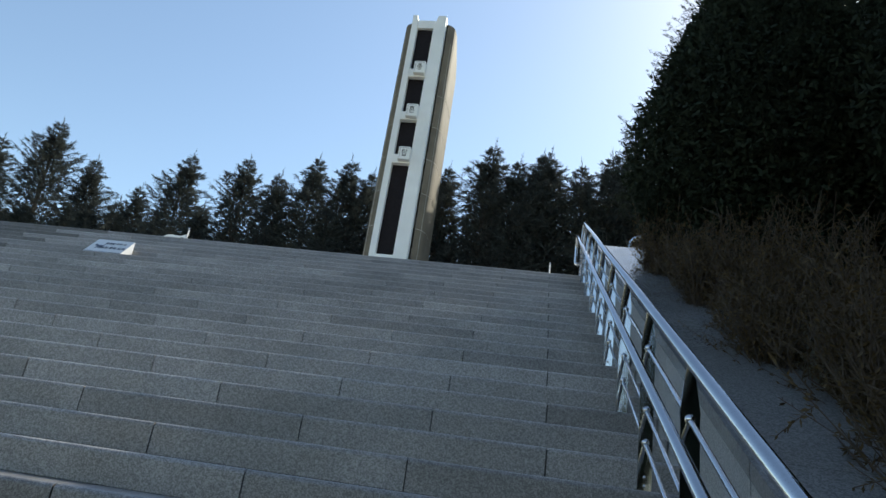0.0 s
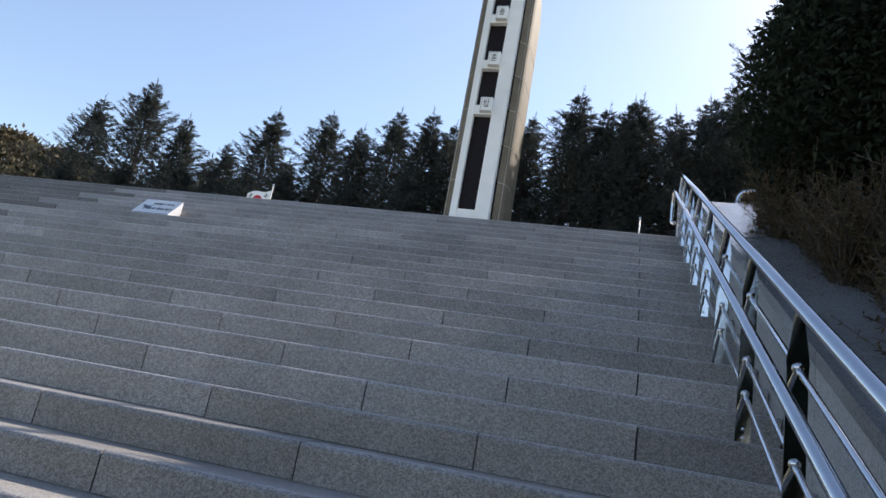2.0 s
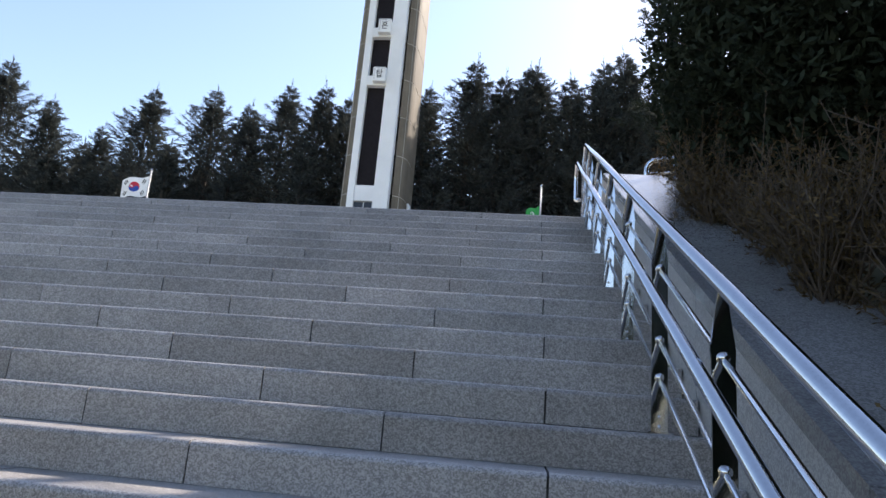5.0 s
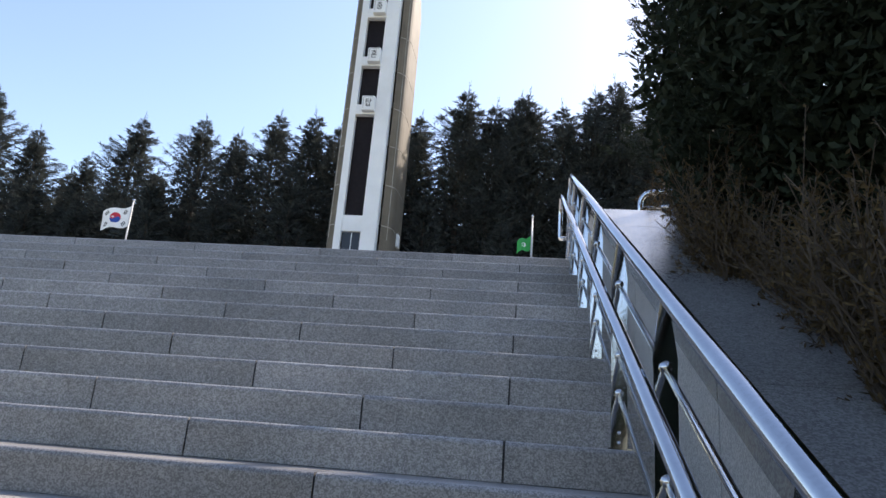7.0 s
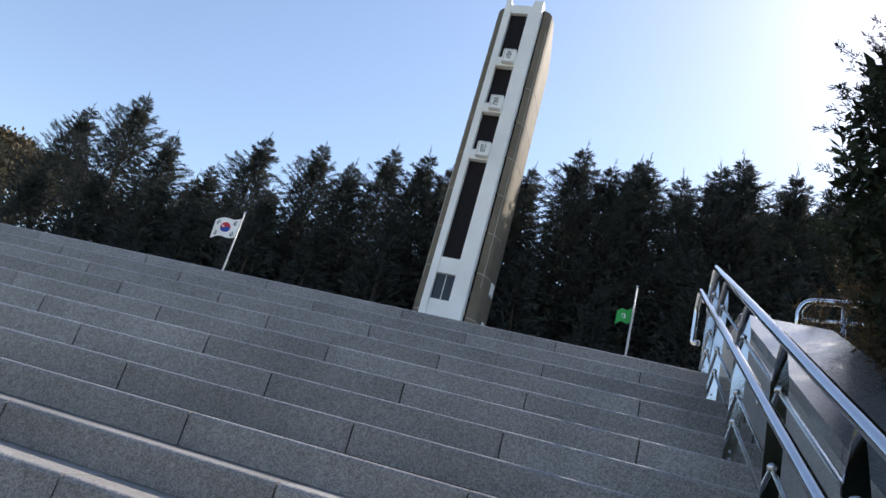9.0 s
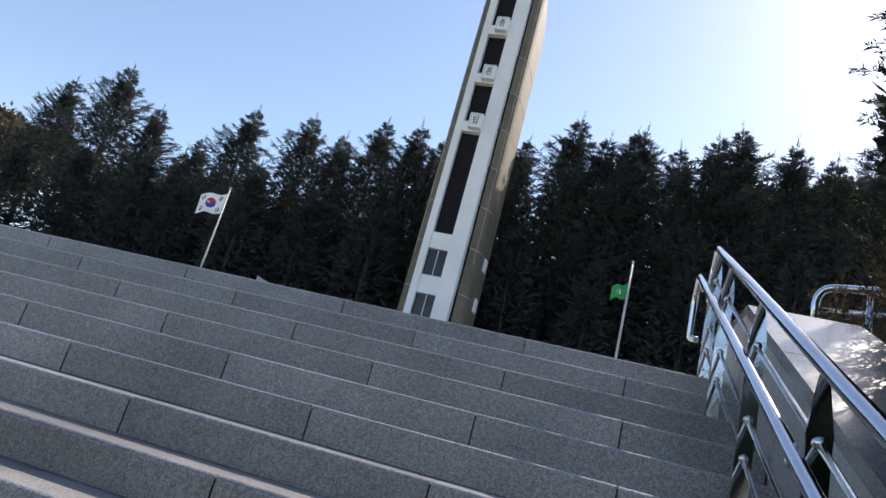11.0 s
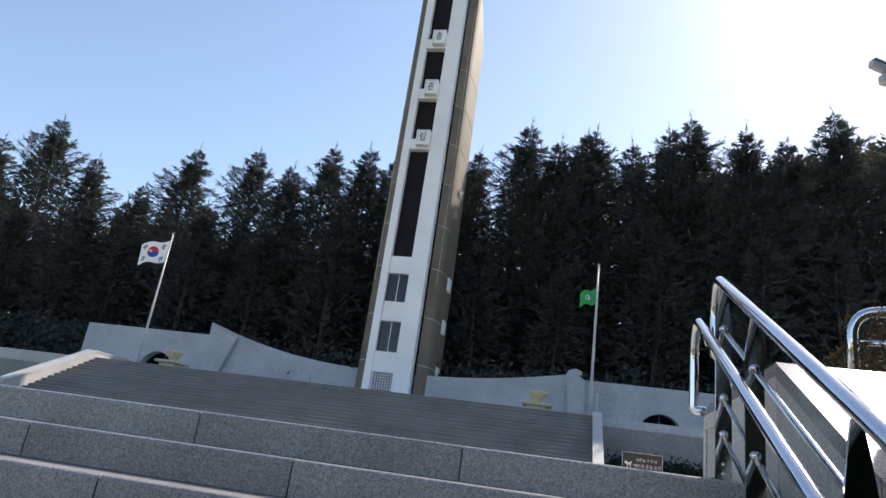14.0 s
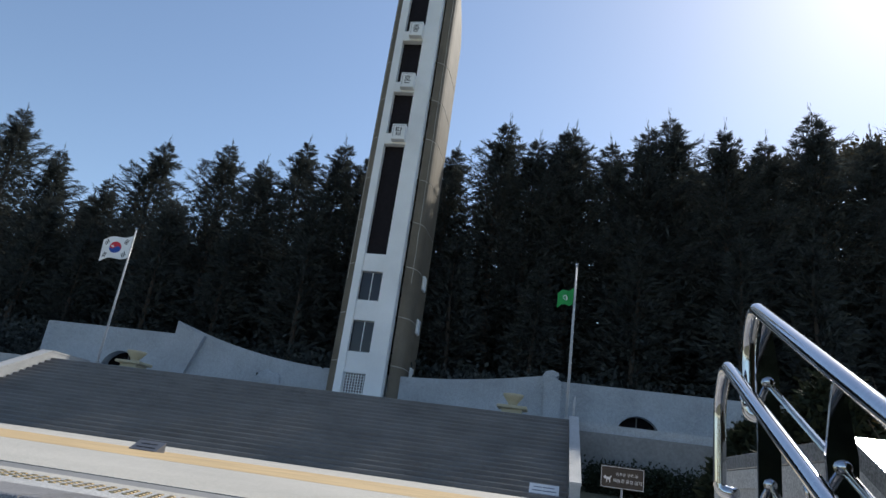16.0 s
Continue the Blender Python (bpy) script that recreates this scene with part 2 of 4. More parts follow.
def ground_z(x, y):
    zg = -ROWS_1 * R - 0.02
    if y <= -ROWS_1 * T:
        return zg
    if -24.4 <= x <= 0.71 and y <= 0.2:
        return zg if y < 0.1 else -0.4
    if y <= 0.2:
        return SLOPE * y + (0.34 if x < 6 else 0.1)
    if y <= 19.5:
        return -0.16 - 0.004 * y
    if y <= 38:
        return -0.2 + (y - 19.5) * 0.12
    return 2.0 + min((y - 38) * 0.06, 6.0)


# ground, in one sheet to the horizon
bm = bmesh.new()
nx = [-900, -200, -90, -60, -40, -24.4, 0.7, 0.72, 2.0, 3.5, 6, 9, 20, 60, 200, 900]
ny = [-900, -200, -60, -30, -ROWS_1 * T, -8, -5, -2.5, 0.05, 0.3, 5, 10, 19.5, 25, 30, 38, 45, 60, 90, 160, 300, 900]
sheet = [[bm.verts.new((x, y, ground_z(x, y))) for x in nx] for y in ny]
for a, b in zip(sheet, sheet[1:]):
    for i in range(len(nx) - 1):
        bm.faces.new((a[i], a[i + 1], b[i + 1], b[i]))
tagged(part("ground", bm, GRASS), "rough brown-green ground sloping up round the stairs", "ground", kind="structure")


# ---- plaza between the two flights ----
plaza = tagged(empty("plaza_floor"), "pale paved landing between two flights of stairs", "floor", kind="structure")


def plaza_z(y):
    return -0.004 - 0.0062 * max(0, y - 0.6)


def strip(name, y0, y1, material, x0=-40, x1=14, lift=0.0):
    o = [(y0, plaza_z(y0) + lift), (y1, plaza_z(y1) + lift), (y1, -0.3), (y0, -0.3)]
    return part(name, prism(o, "x", x0, x1), material, plaza)


strip("edging", 0.33, 0.56, PALE)
strip("tactile_base", 0.56, 0.92, PALE)
strip("paving_strip", 0.92, 1.12, PLAZA)
strip("drain_slot", 1.12, 1.14, JOINT, lift=-0.012)
strip("drain_cover", 1.14, 1.47, DRAIN, lift=-0.002)
strip("drain_slot", 1.47, 1.52, JOINT, lift=-0.012)
strip("paving_strip", 1.52, 5.50, PLAZA)
strip("paving_joint", 5.50, 5.54, JOINT, lift=-0.01)
strip("tan_strip", 5.54, 10.6, TAN)
strip("paving_strip", 10.6, FOOT_2 + 0.05, PLAZA)

# ---- side wall of the lower flight ----
wall = tagged(empty("wall_side"), "pale granite sloped side wall beside the stairs", "wall", kind="structure")
o = [(-11.4, wall_top(-11.4) - 0.07), (0.03, wall_top(0.03) - 0.07), (1.74, wall_top(1) - 0.07), (1.74, -0.4), (-0.2, -0.4), (-11.4, wall_top(-11.4) - 1.6)]
part("core", prism(o, "x", FACE + 0.03, W_OUT - 0.02), JOINT, wall)
cuts = [-11.4, -9.96, -8.46, -6.96, -5.46, -3.96, -2.46, -0.96, 0.03]
for a, b in zip(cuts, cuts[1:]):
    a, b = a + 0.004, b - 0.004
    za, zb = wall_top(a), wall_top(b)
    part("coping", prism([(a, za), (b, zb), (b, zb - 0.068), (a, za - 0.068)], "x", FACE, W_OUT), COPING, wall)
    part("panel", prism([(a, za - 0.07), (b, zb - 0.07), (b, zb - 0.9), (a, za - 0.9)], "x", FACE + 0.003, FACE + 0.029), PANEL, wall)
zt = wall_top(1)
part("coping", boxm(FACE, 0.034, zt - 0.068, W_OUT, 0.90, zt, bevel=0.006), COPING, wall)
part("coping", boxm(FACE, 0.906, zt - 0.068, W_OUT, 1.76, zt, bevel=0.006), COPING, wall)
part("panel", boxm(FACE + 0.003, 0.034, -0.2, FACE + 0.029, 0.90, zt - 0.07), PANEL, wall)
part("panel", boxm(FACE + 0.012, 0.906, -0.2, FACE + 0.029, 1.744, zt - 0.07), PANEL, wall)
for y0, z0, y1, z1 in ((0.906, zt - 0.15, 1.75, zt - 0.07), (0.906, -0.2, 0.98, zt - 0.152), (1.67, -0.2, 1.75, zt - 0.152)):
    part("panel_border", boxm(FACE + 0.001, y0, z0, FACE + 0.0115, y1, z1), PANEL, wall)
part("panel", boxm(FACE + 0.03, 1.741, -0.2, W_OUT - 0.02, 1.752, zt - 0.07), PANEL, wall)

# ---- upper flight, platform, cheek walls ----
flight2 = tagged(empty("upper_stairs"), "wide flight of grey stone steps up to the tower, shade put into its colour", "stairs", kind="structure")
for i in range(ROWS_2):
    y0 = FOOT_2 + i * T
    zt = Z0_2 + (i + 1) * R
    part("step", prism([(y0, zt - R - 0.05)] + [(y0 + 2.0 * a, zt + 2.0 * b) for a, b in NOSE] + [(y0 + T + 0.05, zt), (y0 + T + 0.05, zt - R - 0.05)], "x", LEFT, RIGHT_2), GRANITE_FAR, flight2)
part("core", prism([(FOOT_2 + 0.1, -0.3), (FOOT_2 + 0.1, -0.1), (TOP_2, Z_2 - 0.25), (TOP_2 + 0.3, Z_2 - 0.25), (TOP_2 + 0.3, -0.3)], "x", LEFT, RIGHT_2), JOINT, flight2)
plat = tagged(empty("tower_platform"), "grey paved platform round the foot of the tower", "floor", kind="structure")
part("slab", boxm(LEFT - 12, TOP_2 + T + 0.055, Z_2 - 0.6, 14, 37, Z_2 - 0.004), RELIEF, plat)
for x0, x1, nm, CH in ((RIGHT_2, RIGHT_2 + 0.36, "wall_cheek_right", 0.06), (LEFT - 0.55, LEFT, "wall_cheek_left", 0.24)):
    ch = tagged(empty(nm), "pale stone cheek wall beside the upper steps", "wall", kind="structure")
    e = 0.01
    part("core", prism([(FOOT_2 - 0.3, -0.3), (FOOT_2 - 0.3, Z0_2 + 0.55), (TOP_2, Z_2 + CH), (TOP_2 + 2.6, Z_2 + CH), (TOP_2 + 2.6, -0.3)], "x", x0 + 0.02, x1 - 0.02), PALE, ch)
    stops = [FOOT_2 - 0.32, FOOT_2 + 0.9, FOOT_2 + 2.1, FOOT_2 + 3.3, FOOT_2 + 4.5, TOP_2]
    zc = lambda y: Z0_2 + 0.55 + (y - FOOT_2 + 0.3) * (Z_2 + CH - Z0_2 - 0.55) / (TOP_2 - FOOT_2 + 0.3)
    for a, b in zip(stops, stops[1:]):
        part("coping", prism([(a + e, zc(a)), (b - e, zc(b)), (b - e, zc(b) + 0.08), (a + e, zc(a) + 0.08)], "x", x0, x1), PALE, ch)
    part("coping", boxm(x0, TOP_2 + e, Z_2 + CH, x1, TOP_2 + 2.6, Z_2 + CH + 0.08), PALE, ch)

# retaining wall beside the platform
tagged(part("wall_retaining_right", boxm(RIGHT_2 + 0.38, 25.05, -0.3, 14, 25.5, 2.5), BLUESTONE), "dark weathered retaining wall below the platform", "wall", kind="structure")
tagged(part("wall_retaining_left", boxm(-45, 25.05, -0.3, LEFT - 0.57, 25.5, 2.3), BLUESTONE), "dark weathered retaining wall below the platform", "wall", kind="structure")

# ---- back wall with fins and arched niches ----
back = tagged(empty("wall_back"), "grey-blue stone memorial wall behind the tower", "wall", kind="structure")


def arch_wall(x0, x1, xc, r, zc, z1):
    """A stretch of wall with an arched hole."""
    bm = bmesh.new()
    zb = Z_2 - 0.3
    prism([(x0, zb), (xc - r, zb), (xc - r, z1), (x0, z1)], "y", 33.5, 34.1, bm)
    prism([(xc + r, zb), (x1, zb), (x1, z1), (xc + r, z1)], "y", 33.5, 34.1, bm)
    arc = [(xc - r * math.cos(t), zc + r * math.sin(t)) for t in np.linspace(0, math.pi, 21)]
    for (ua, va), (ub, vb) in zip(arc, arc[1:]):
        prism([(ua, va), (ub, vb), (ub, z1), (ua, z1)], "y", 33.5, 34.1, bm)
    return bm


for sgn, xa, zr, zarch in ((1, 3.98, 1.08, 3.15), (-1, -25.5, 1.15, 3.4)):
    x_in, x_out = (AXIS + 11.0, AXIS + 25) if sgn > 0 else (-30.9, AXIS - 11.3)
    part("side_panel", arch_wall(min(x_in, x_out), max(x_in, x_out), xa, zr, zarch, 5.55 if sgn > 0 else 5.9), RELIEF, back)
    part("niche_back", boxm(xa - 1.4, 34.6, Z_2 - 0.2, xa + 1.4, 34.7, 4.9), DARK, back)
    part("niche_cross", tube([(xa, 34.3, Z_2), (xa, 34.3, zarch + zr)], 0.03, 8), DRAIN, back)
# swept stretches between fin and tower
for sgn in (1, -1):
    bm = bmesh.new()
    rows = []
    for k in range(25):
        u = k / 24
        x = AXIS + sgn * (1.2 + 9.6 * u)
        y = 34.4 - 0.9 * math.sin(u * math.pi / 2) ** 2
        z = 5.0 + (0.9 if sgn > 0 else 1.5) * u ** 2.2
        rows.append([bm.verts.new(p) for p in ((x, y, Z_2 - 0.3), (x, y, z), (x, y + 0.5, z), (x, y + 0.5, Z_2 - 0.3))])
    for a, b in zip(rows, rows[1:]):
        for i in range(3):
            bm.faces.new((a[i], a[i + 1], b[i + 1], b[i]))
    bm.faces.new(rows[0])
    bm.faces.new(rows[-1][::-1])
    bmesh.ops.recalc_face_normals(bm, faces=bm.faces)
    part("swept_panel", bm, RELIEF, back)
# carved figures on the left stretch stay plain swellings
for k, (x, z, w, h) in enumerate(((-20.6, 4.4, 1.3, 1.5), (-18.6, 4.0, 1.1, 1.0), (-16.6, 3.7, 1.0, 0.9))):
    bm = bmesh.new()
    bmesh.ops.create_icosphere(bm, subdivisions=3, radius=1, matrix=Matrix.LocRotScale((x, 33.85 + 0.12 * k, z), None, (w, 0.22, h)))
    for v in bm.verts:
        v.co += Vector((0.5, 0.3, 0.5)) * noise.noise(v.co * 1.7) * 0.5
    part("relief", bm, RELIEF, back, smooth=True)
# fins
part("fin", prism([(-22.3, Z_2 - 0.2), (-22.25, 6.64), (-21.9, 6.5), (-20.4, 5.9), (-21.5, Z_2 - 0.2)], "y", 33.25, 34.15), RELIEF, back)
bm = prism([(-0.75, Z_2 - 0.2), (-0.85, 5.3), (-0.95, 5.75), (-0.8, 5.98), (-0.45, 6.06), (-0.15, 5.95), (-0.1, 5.8), (-0.3, 5.7), (0.05, 5.5), (0.1, Z_2 - 0.2)], "y", 33.2, 34.15)
part("fin", bm, RELIEF, back)

# ---- memorial tower ----
tower = tagged(empty("memorial_tower", (AXIS - 0.02, 33.4, Z_2)), "tall white memorial tower with brown tiled curved sides", "tower")
TH = 32.42 - Z_2                  # height
def half_w(z):                    # half width of the white front
    return 1.57 - 0.13 * z / TH
S0, S1 = 8.92, 28.4              # slot from, to
XL, XR = -0.80, 0.66              # slot and windows between the pillars
part("pillar", prism([(0.50, 0), (1.52, 0), (1.53, TH), (0.90, TH), (0.62, TH - 0.95), (0.60, TH - 1.2)], "y", 0.0, 0.75), WHITE, tower)
part("pillar", prism([(XL, 0), (-1.22, 0), (-1.20, TH), (-0.86, TH), (-0.70, TH - 0.95), (-0.72, TH - 1.2)], "y", 0.0, 0.75), WHITE, tower)
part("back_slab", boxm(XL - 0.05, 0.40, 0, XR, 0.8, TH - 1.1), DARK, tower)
for z0, z1 in ((-0.02, 0.80), (1.93, 3.12), (4.92, 6.1), (7.84, S0), (S1, S1 + 0.75)):
    part("cross_beam", boxm(XL - 0.05, 0.12, z0, XR, 0.70, z1, bevel=0.02), WHITE, tower)
for z0, z1 in ((3.12, 4.92), (6.1, 7.84)):
    w = part("window", boxm(XL, 0.30, z0, XR, 0.34, z1), GLASS, tower, "dark tower window")
    part("mullion", boxm(-0.14, 0.26, z0, -0.10, 0.30, z1), WHITE, w)
    for zz in (z0, z1 - 0.06):
        part("window_rail", boxm(XL, 0.26, zz, XR, 0.298, zz + 0.06), DRAIN, w)
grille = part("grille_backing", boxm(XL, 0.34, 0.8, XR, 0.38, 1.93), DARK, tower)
for k in range(9):
    part("grille_bar", boxm(-0.76 + 0.155 * k, 0.27, 0.8, -0.72 + 0.155 * k, 0.33, 1.93), WHITE, grille)
for k in range(7):
    part("grille_bar", boxm(XL, 0.265, 0.86 + 0.155 * k, XR, 0.30, 0.90 + 0.155 * k), WHITE, grille)
for z, word in ((16.7, "탑"), (20.4, "혼"), (24.27, "충")):
    b = part("letter_block", boxm(-0.30, -0.45, z - 0.50, 0.58, 0.42, z + 0.56, bevel=0.035), WHITE, tower)
    part("block_backing", boxm(XL - 0.03, -0.03, z - 0.62, XR, 0.42, z + 0.12, bevel=0.03), WHITE, b)
    lettering("letter", word, 0.66, BLACK, b, pose(0.15, -0.458, z, 90, 0, 0) @ Matrix.Diagonal((0.78, 1, 1, 1)), 0.02)
    part("letter_frame", boxm(-0.20, -0.458, z + 0.44, 0.46, -0.452, z + 0.465), DRAIN, b)
    part("letter_frame", boxm(-0.20, -0.458, z - 0.36, -0.175, -0.452, z + 0.44), DRAIN, b)
# brown body: a rounded oblong plan, cut by joints, its top falling away to the back
def body_ring(z, grow=0.0):
    s = 1.0 - 0.03 * z / TH        # about the middle of the white front
    pts = []
    for k in range(29):
        a = radians(-64 + 308 * k / 28)
        c = math.cos(a)
        d = math.sin(a)
        pts.append((0.16 + (2.23 * s + grow) * math.copysign(abs(c) ** (0.45 if d < 0 else 0.16), c), 2.5 + (2.1 + grow) * math.copysign(abs(d) ** (0.45 if d < 0 else 0.3), d)))
    return pts
levels = [0, 2.6, 5.4, 8.4, 11.2, 14.0, 16.8, 19.6, 22.4]
def body_top(y, z):
    limit = TH - 0.45 - min(0.22 * max(0.0, y - 0.4) ** 2.0, 5.0)
    return min(z, limit)
def body_band(z0, z1, grow):
    bm = bmesh.new()
    steps = 3
    rings = []
    for j in range(steps + 1):
        z = z0 + (z1 - z0) * j / steps
        rings.append([bm.verts.new((x, y, body_top(y, z))) for x, y in body_ring(z, grow)])
    for a, b in zip(rings, rings[1:]):
        for k in range(28):
            bm.faces.new((a[k], a[k + 1], b[k + 1], b[k]))
    bm.faces.new([v for v in rings[-1]])
    bm.faces.new([v for v in rings[0]][::-1])
    bmesh.ops.remove_doubles(bm, verts=bm.verts, dist=1e-4)
    bmesh.ops.recalc_face_normals(bm, faces=bm.faces)
    return bm
core = part("body", body_band(0, TH, -0.014), GROUT, tower)
levels.append(TH)
for a, b in zip(levels, levels[1:]):
    part("tile_band", body_band(a + 0.03, b - 0.03, 0.0), BROWN, core)
for k in (2, 26):
    # upright joint down the curved side, a little ragged
    line = []
    for j in range(30):
        z = 7.5 + 20.0 * j / 29
        x, y = body_ring(z, 0.004)[k]
        line.append((x, y + 0.03 * math.sin(j * 2.7), body_top(y, z)))
    part("upright_joint", tube(line, 0.022, 5), GROUT, core)
for z in (2.0, 4.9, 7.6):
    part("side_bracket", boxm(2.1, 2.4, z, 2.50, 3.1, z + 0.9, bevel=0.04), WHITE, tower)


# ---- lower flight: the core under the blocks ----
flight1 = tagged(empty("lower_stairs"), "wide flight of grey speckled granite block steps", "stairs", kind="structure")
bm = bmesh.new()
for n in range(ROWS_1):
    box(bm, LEFT, -n * T + 0.012, -(n + 1) * R - 0.02, FACE - 0.004, -n * T + T + 0.06, -n * R - 0.012)
part("bedding", bm, JOINT, flight1)

# ---- stainless handrail ----
rail = tagged(empty("handrail", (0.47, 0, 0)), "polished stainless steel double handrail along the stairs", "handrail")
def on(y, h):
    return SLOPE * y + h
def end_bend(x, y, z, drop):
    return [(x, y + 0.055, z + 0.028), (x, y + 0.145, z - 0.10), (x, y + 0.145, z - drop - 0.045), (x + 0.05, y + 0.11, z - drop - 0.052)]
part("upper_rail", tube(fillet([(0.01, -11.4, on(-11.4, 0.803))] + end_bend(0.01, 0.25, on(0.25, 0.815), 0.30), 0.06), 0.0255, 18), STEEL, rail, smooth=True)
part("lower_rail", tube(fillet([(-0.08, -11.4, on(-11.4, 0.568))] + end_bend(-0.08, 0.29, on(0.29, 0.585), 0.36), 0.06), 0.0225, 18), STEEL, rail, smooth=True)
posts_y = [0.14] + [-0.41 - 0.93 * k for k in range(12)]
for h in (0.60, 0.285, 0.125):
    y1 = 0.14
    part("rod", tube([(0.0, -11.4, on(-11.4, h)), (0.0, y1 + 0.01, on(y1 + 0.01, h))], 0.011, 10), STEEL, rail, smooth=True)
for y in posts_y:
    zb = -math.floor(-y / T + 1) * R if y < 0 else 0.0
    zt = on(y, 0.785)
    w = 0.034
    o = [(-w, zb), (w, zb), (w, zt - 0.20), (w * 1.05, zt - 0.16), (0.020, zt - 0.04), (0.012, zt + 0.01), (-0.012, zt + 0.01), (-0.020, zt - 0.04), (-w * 1.05, zt - 0.16), (-w, zt - 0.20)]
    p = part("post", prism(o, "y", y - 0.006, y + 0.006), STEEL, rail)
    part("base_plate", boxm(-0.05, y - 0.04, zb, 0.05, y + 0.04, zb + 0.008), STEEL, p)
    part("bracket", tube([(-0.028, y, on(y, 0.53)), (-0.075, y, on(y, 0.52)), (-0.08, y, on(y, 0.55))], 0.007, 8), STEEL, p, smooth=True)
    for h in (0.60, 0.285, 0.125):
        part("collar", ball(bmesh.new(), (0.0, y - 0.012, on(y, h)), 0.019), STEEL, p, smooth=True)
    for dz in (0.03, 0.07):
        part("bolt", ball(bmesh.new(), (0.0, y - 0.008, zb + dz), 0.008), STEEL, p)

# low steel guard on the side wall's end
guard = tagged(empty("guard_rail", (1.26, 0.82, wall_top(1))), "bent stainless steel guard rail at the wall end", "guard rail")
def hoop(z, x0):
    return fillet([(x0, 0, 0), (x0, 0, z), (x0 + 2.6, -0.9, z)], 0.14, 9)
part("top_rail", tube(hoop(0.48, 0), 0.03, 14), STEEL, guard, smooth=True)
part("lower_bar", tube([(0.02, 0.0, 0.31), (2.6, -0.9, 0.31)], 0.016, 10), STEEL, guard, smooth=True)
for k in (0.32, 1.4, 2.5):
    part("upright", tube([(k, -k * 0.345, -0.5), (k, -k * 0.345, 0.47)], 0.022, 12), STEEL, guard, smooth=True)


# ---- trees ----
def cedar(seed, h=22.0, limbs=100, reach=4.6, steep=26, density=1.0, blade=0.34, foot=0.42):
    """A deodar cedar: tapered trunk, long layered limbs that rise and nod, needle sprays along limbs and twigs."""
    rng = np.random.default_rng(seed)
    root = empty("cedar_tree")
    lean = rng.normal(0, 0.015, 2)
    axis = lambda z: np.array([lean[0] * z + 0.12 * math.sin(z * 0.4 + seed), lean[1] * z + 0.12 * math.cos(z * 0.33 + seed), z])
    profile = lambda d: reach * (1 - np.exp(-0.66 * d ** 1.28 / reach)) + 0.08
    zs = np.linspace(0, h * 0.985, 14)
    part("trunk", tube([axis(z) for z in zs], 0.3, 8, radii=[0.34 * (1 - z / h) ** 0.8 + 0.012 for z in zs]), BARK, root)
    P, W = [], []
    bm = bmesh.new()
    up = np.array([0, 0, 1.0])
    s = np.linspace(0, 1, 7)

    def spray(a, b, count, spread, droop):
        """Needle blades along one twig, fringing both its sides."""
        u = rng.uniform(0.0, 1.0, (count, 1))
        d = (b - a) / max(float(np.linalg.norm(b - a)), 1e-3)
        across = np.cross(d, up)
        sg = rng.choice([-1.0, 1.0], (count, 1))
        P.append(a + (b - a) * u + rng.normal(0, 0.04, (count, 3)))
        W.append(d * rng.uniform(0.5, 1.2, (count, 1)) + across * sg * rng.uniform(0.1, 0.9, (count, 1)) * spread + up * rng.normal(droop, 0.30, (count, 1)))

    for i in range(limbs):
        f = (i + rng.uniform(0, 1)) / limbs
        z = h * (foot + (0.985 - foot) * f ** 0.70)
        d = h - z
        ln = float(profile(d)) * rng.choice([rng.uniform(0.55, 0.9), rng.uniform(0.85, 1.22)])
        ln = min(ln, 0.52 * d + 0.10)
        az = i * 2.4 + rng.normal(0, 0.5)
        out = np.array([math.cos(az), math.sin(az), 0])
        side = np.array([-out[1], out[0], 0])
        rise = math.tan(radians(rng.normal(steep, 7) + (-12 if d < 2.5 else 0)))
        pts = axis(z) + np.outer(s * ln, out) + np.outer((0.55 * rise * s + 0.55 * rise * s ** 2 - 0.25 * rise * s ** 5) * ln, up) + np.outer(s ** 2 * rng.normal(0, 0.10) * ln, side)
        if d > 1.0:
            tube([tuple(p) for p in pts], 0.05, 3, bm=bm, caps=False, radii=list(0.008 + 0.007 * ln * (1 - s)))
        for a, b in zip(pts, pts[1:]):
            spray(a, b, int(4 + 3.4 * ln * density), 0.8, -0.12)
        for k in range(int(3 + 2.6 * ln * density)):
            u = rng.uniform(0.15, 0.97)
            a = np.array([np.interp(u, s, pts[:, j]) for j in range(3)])
            tl = (0.26 * ln * (1 - u) + 0.22) * rng.uniform(0.6, 1.3)
            w = out * rng.uniform(0.4, 1.0) + side * rng.choice([-1, 1]) * rng.uniform(0.4, 1.0) + up * rng.normal(0.16, 0.20)
            spray(a, a + w * tl, int(4 + 9 * tl * density), 0.9, -0.12)
        spray(pts[-2], pts[-1] + (pts[-1] - pts[-2]) * 0.35, int(8 * density) + 4, 0.5, 0.10)
    top = axis(h * 0.95)
    for k in range(9):
        a = top + np.array([0, 0, 0.11 * k])
        az = k * 2.4
        spray(a, a + np.array([math.cos(az), math.sin(az), 0.7]) * (0.50 - 0.045 * k), 6, 0.4, 0.1)
    spray(top, top + np.array([0.12, 0.05, 1.65]), 28, 0.20, 0.1)
    tagged(part("limb_work", bm, BARK, root), kind="stuff")
    n = int(4200 * density)
    z = h * (0.12 + 0.80 * rng.uniform(0, 1, n) ** 0.8)
    rad = profile(h - z) * np.where(h - z < 4, 0.26, np.where(h - z < 8, 0.42, 0.70))
    az = rng.uniform(0, 2 * math.pi, n)
    d = rad * rng.uniform(0.0, 1, n) ** 0.6
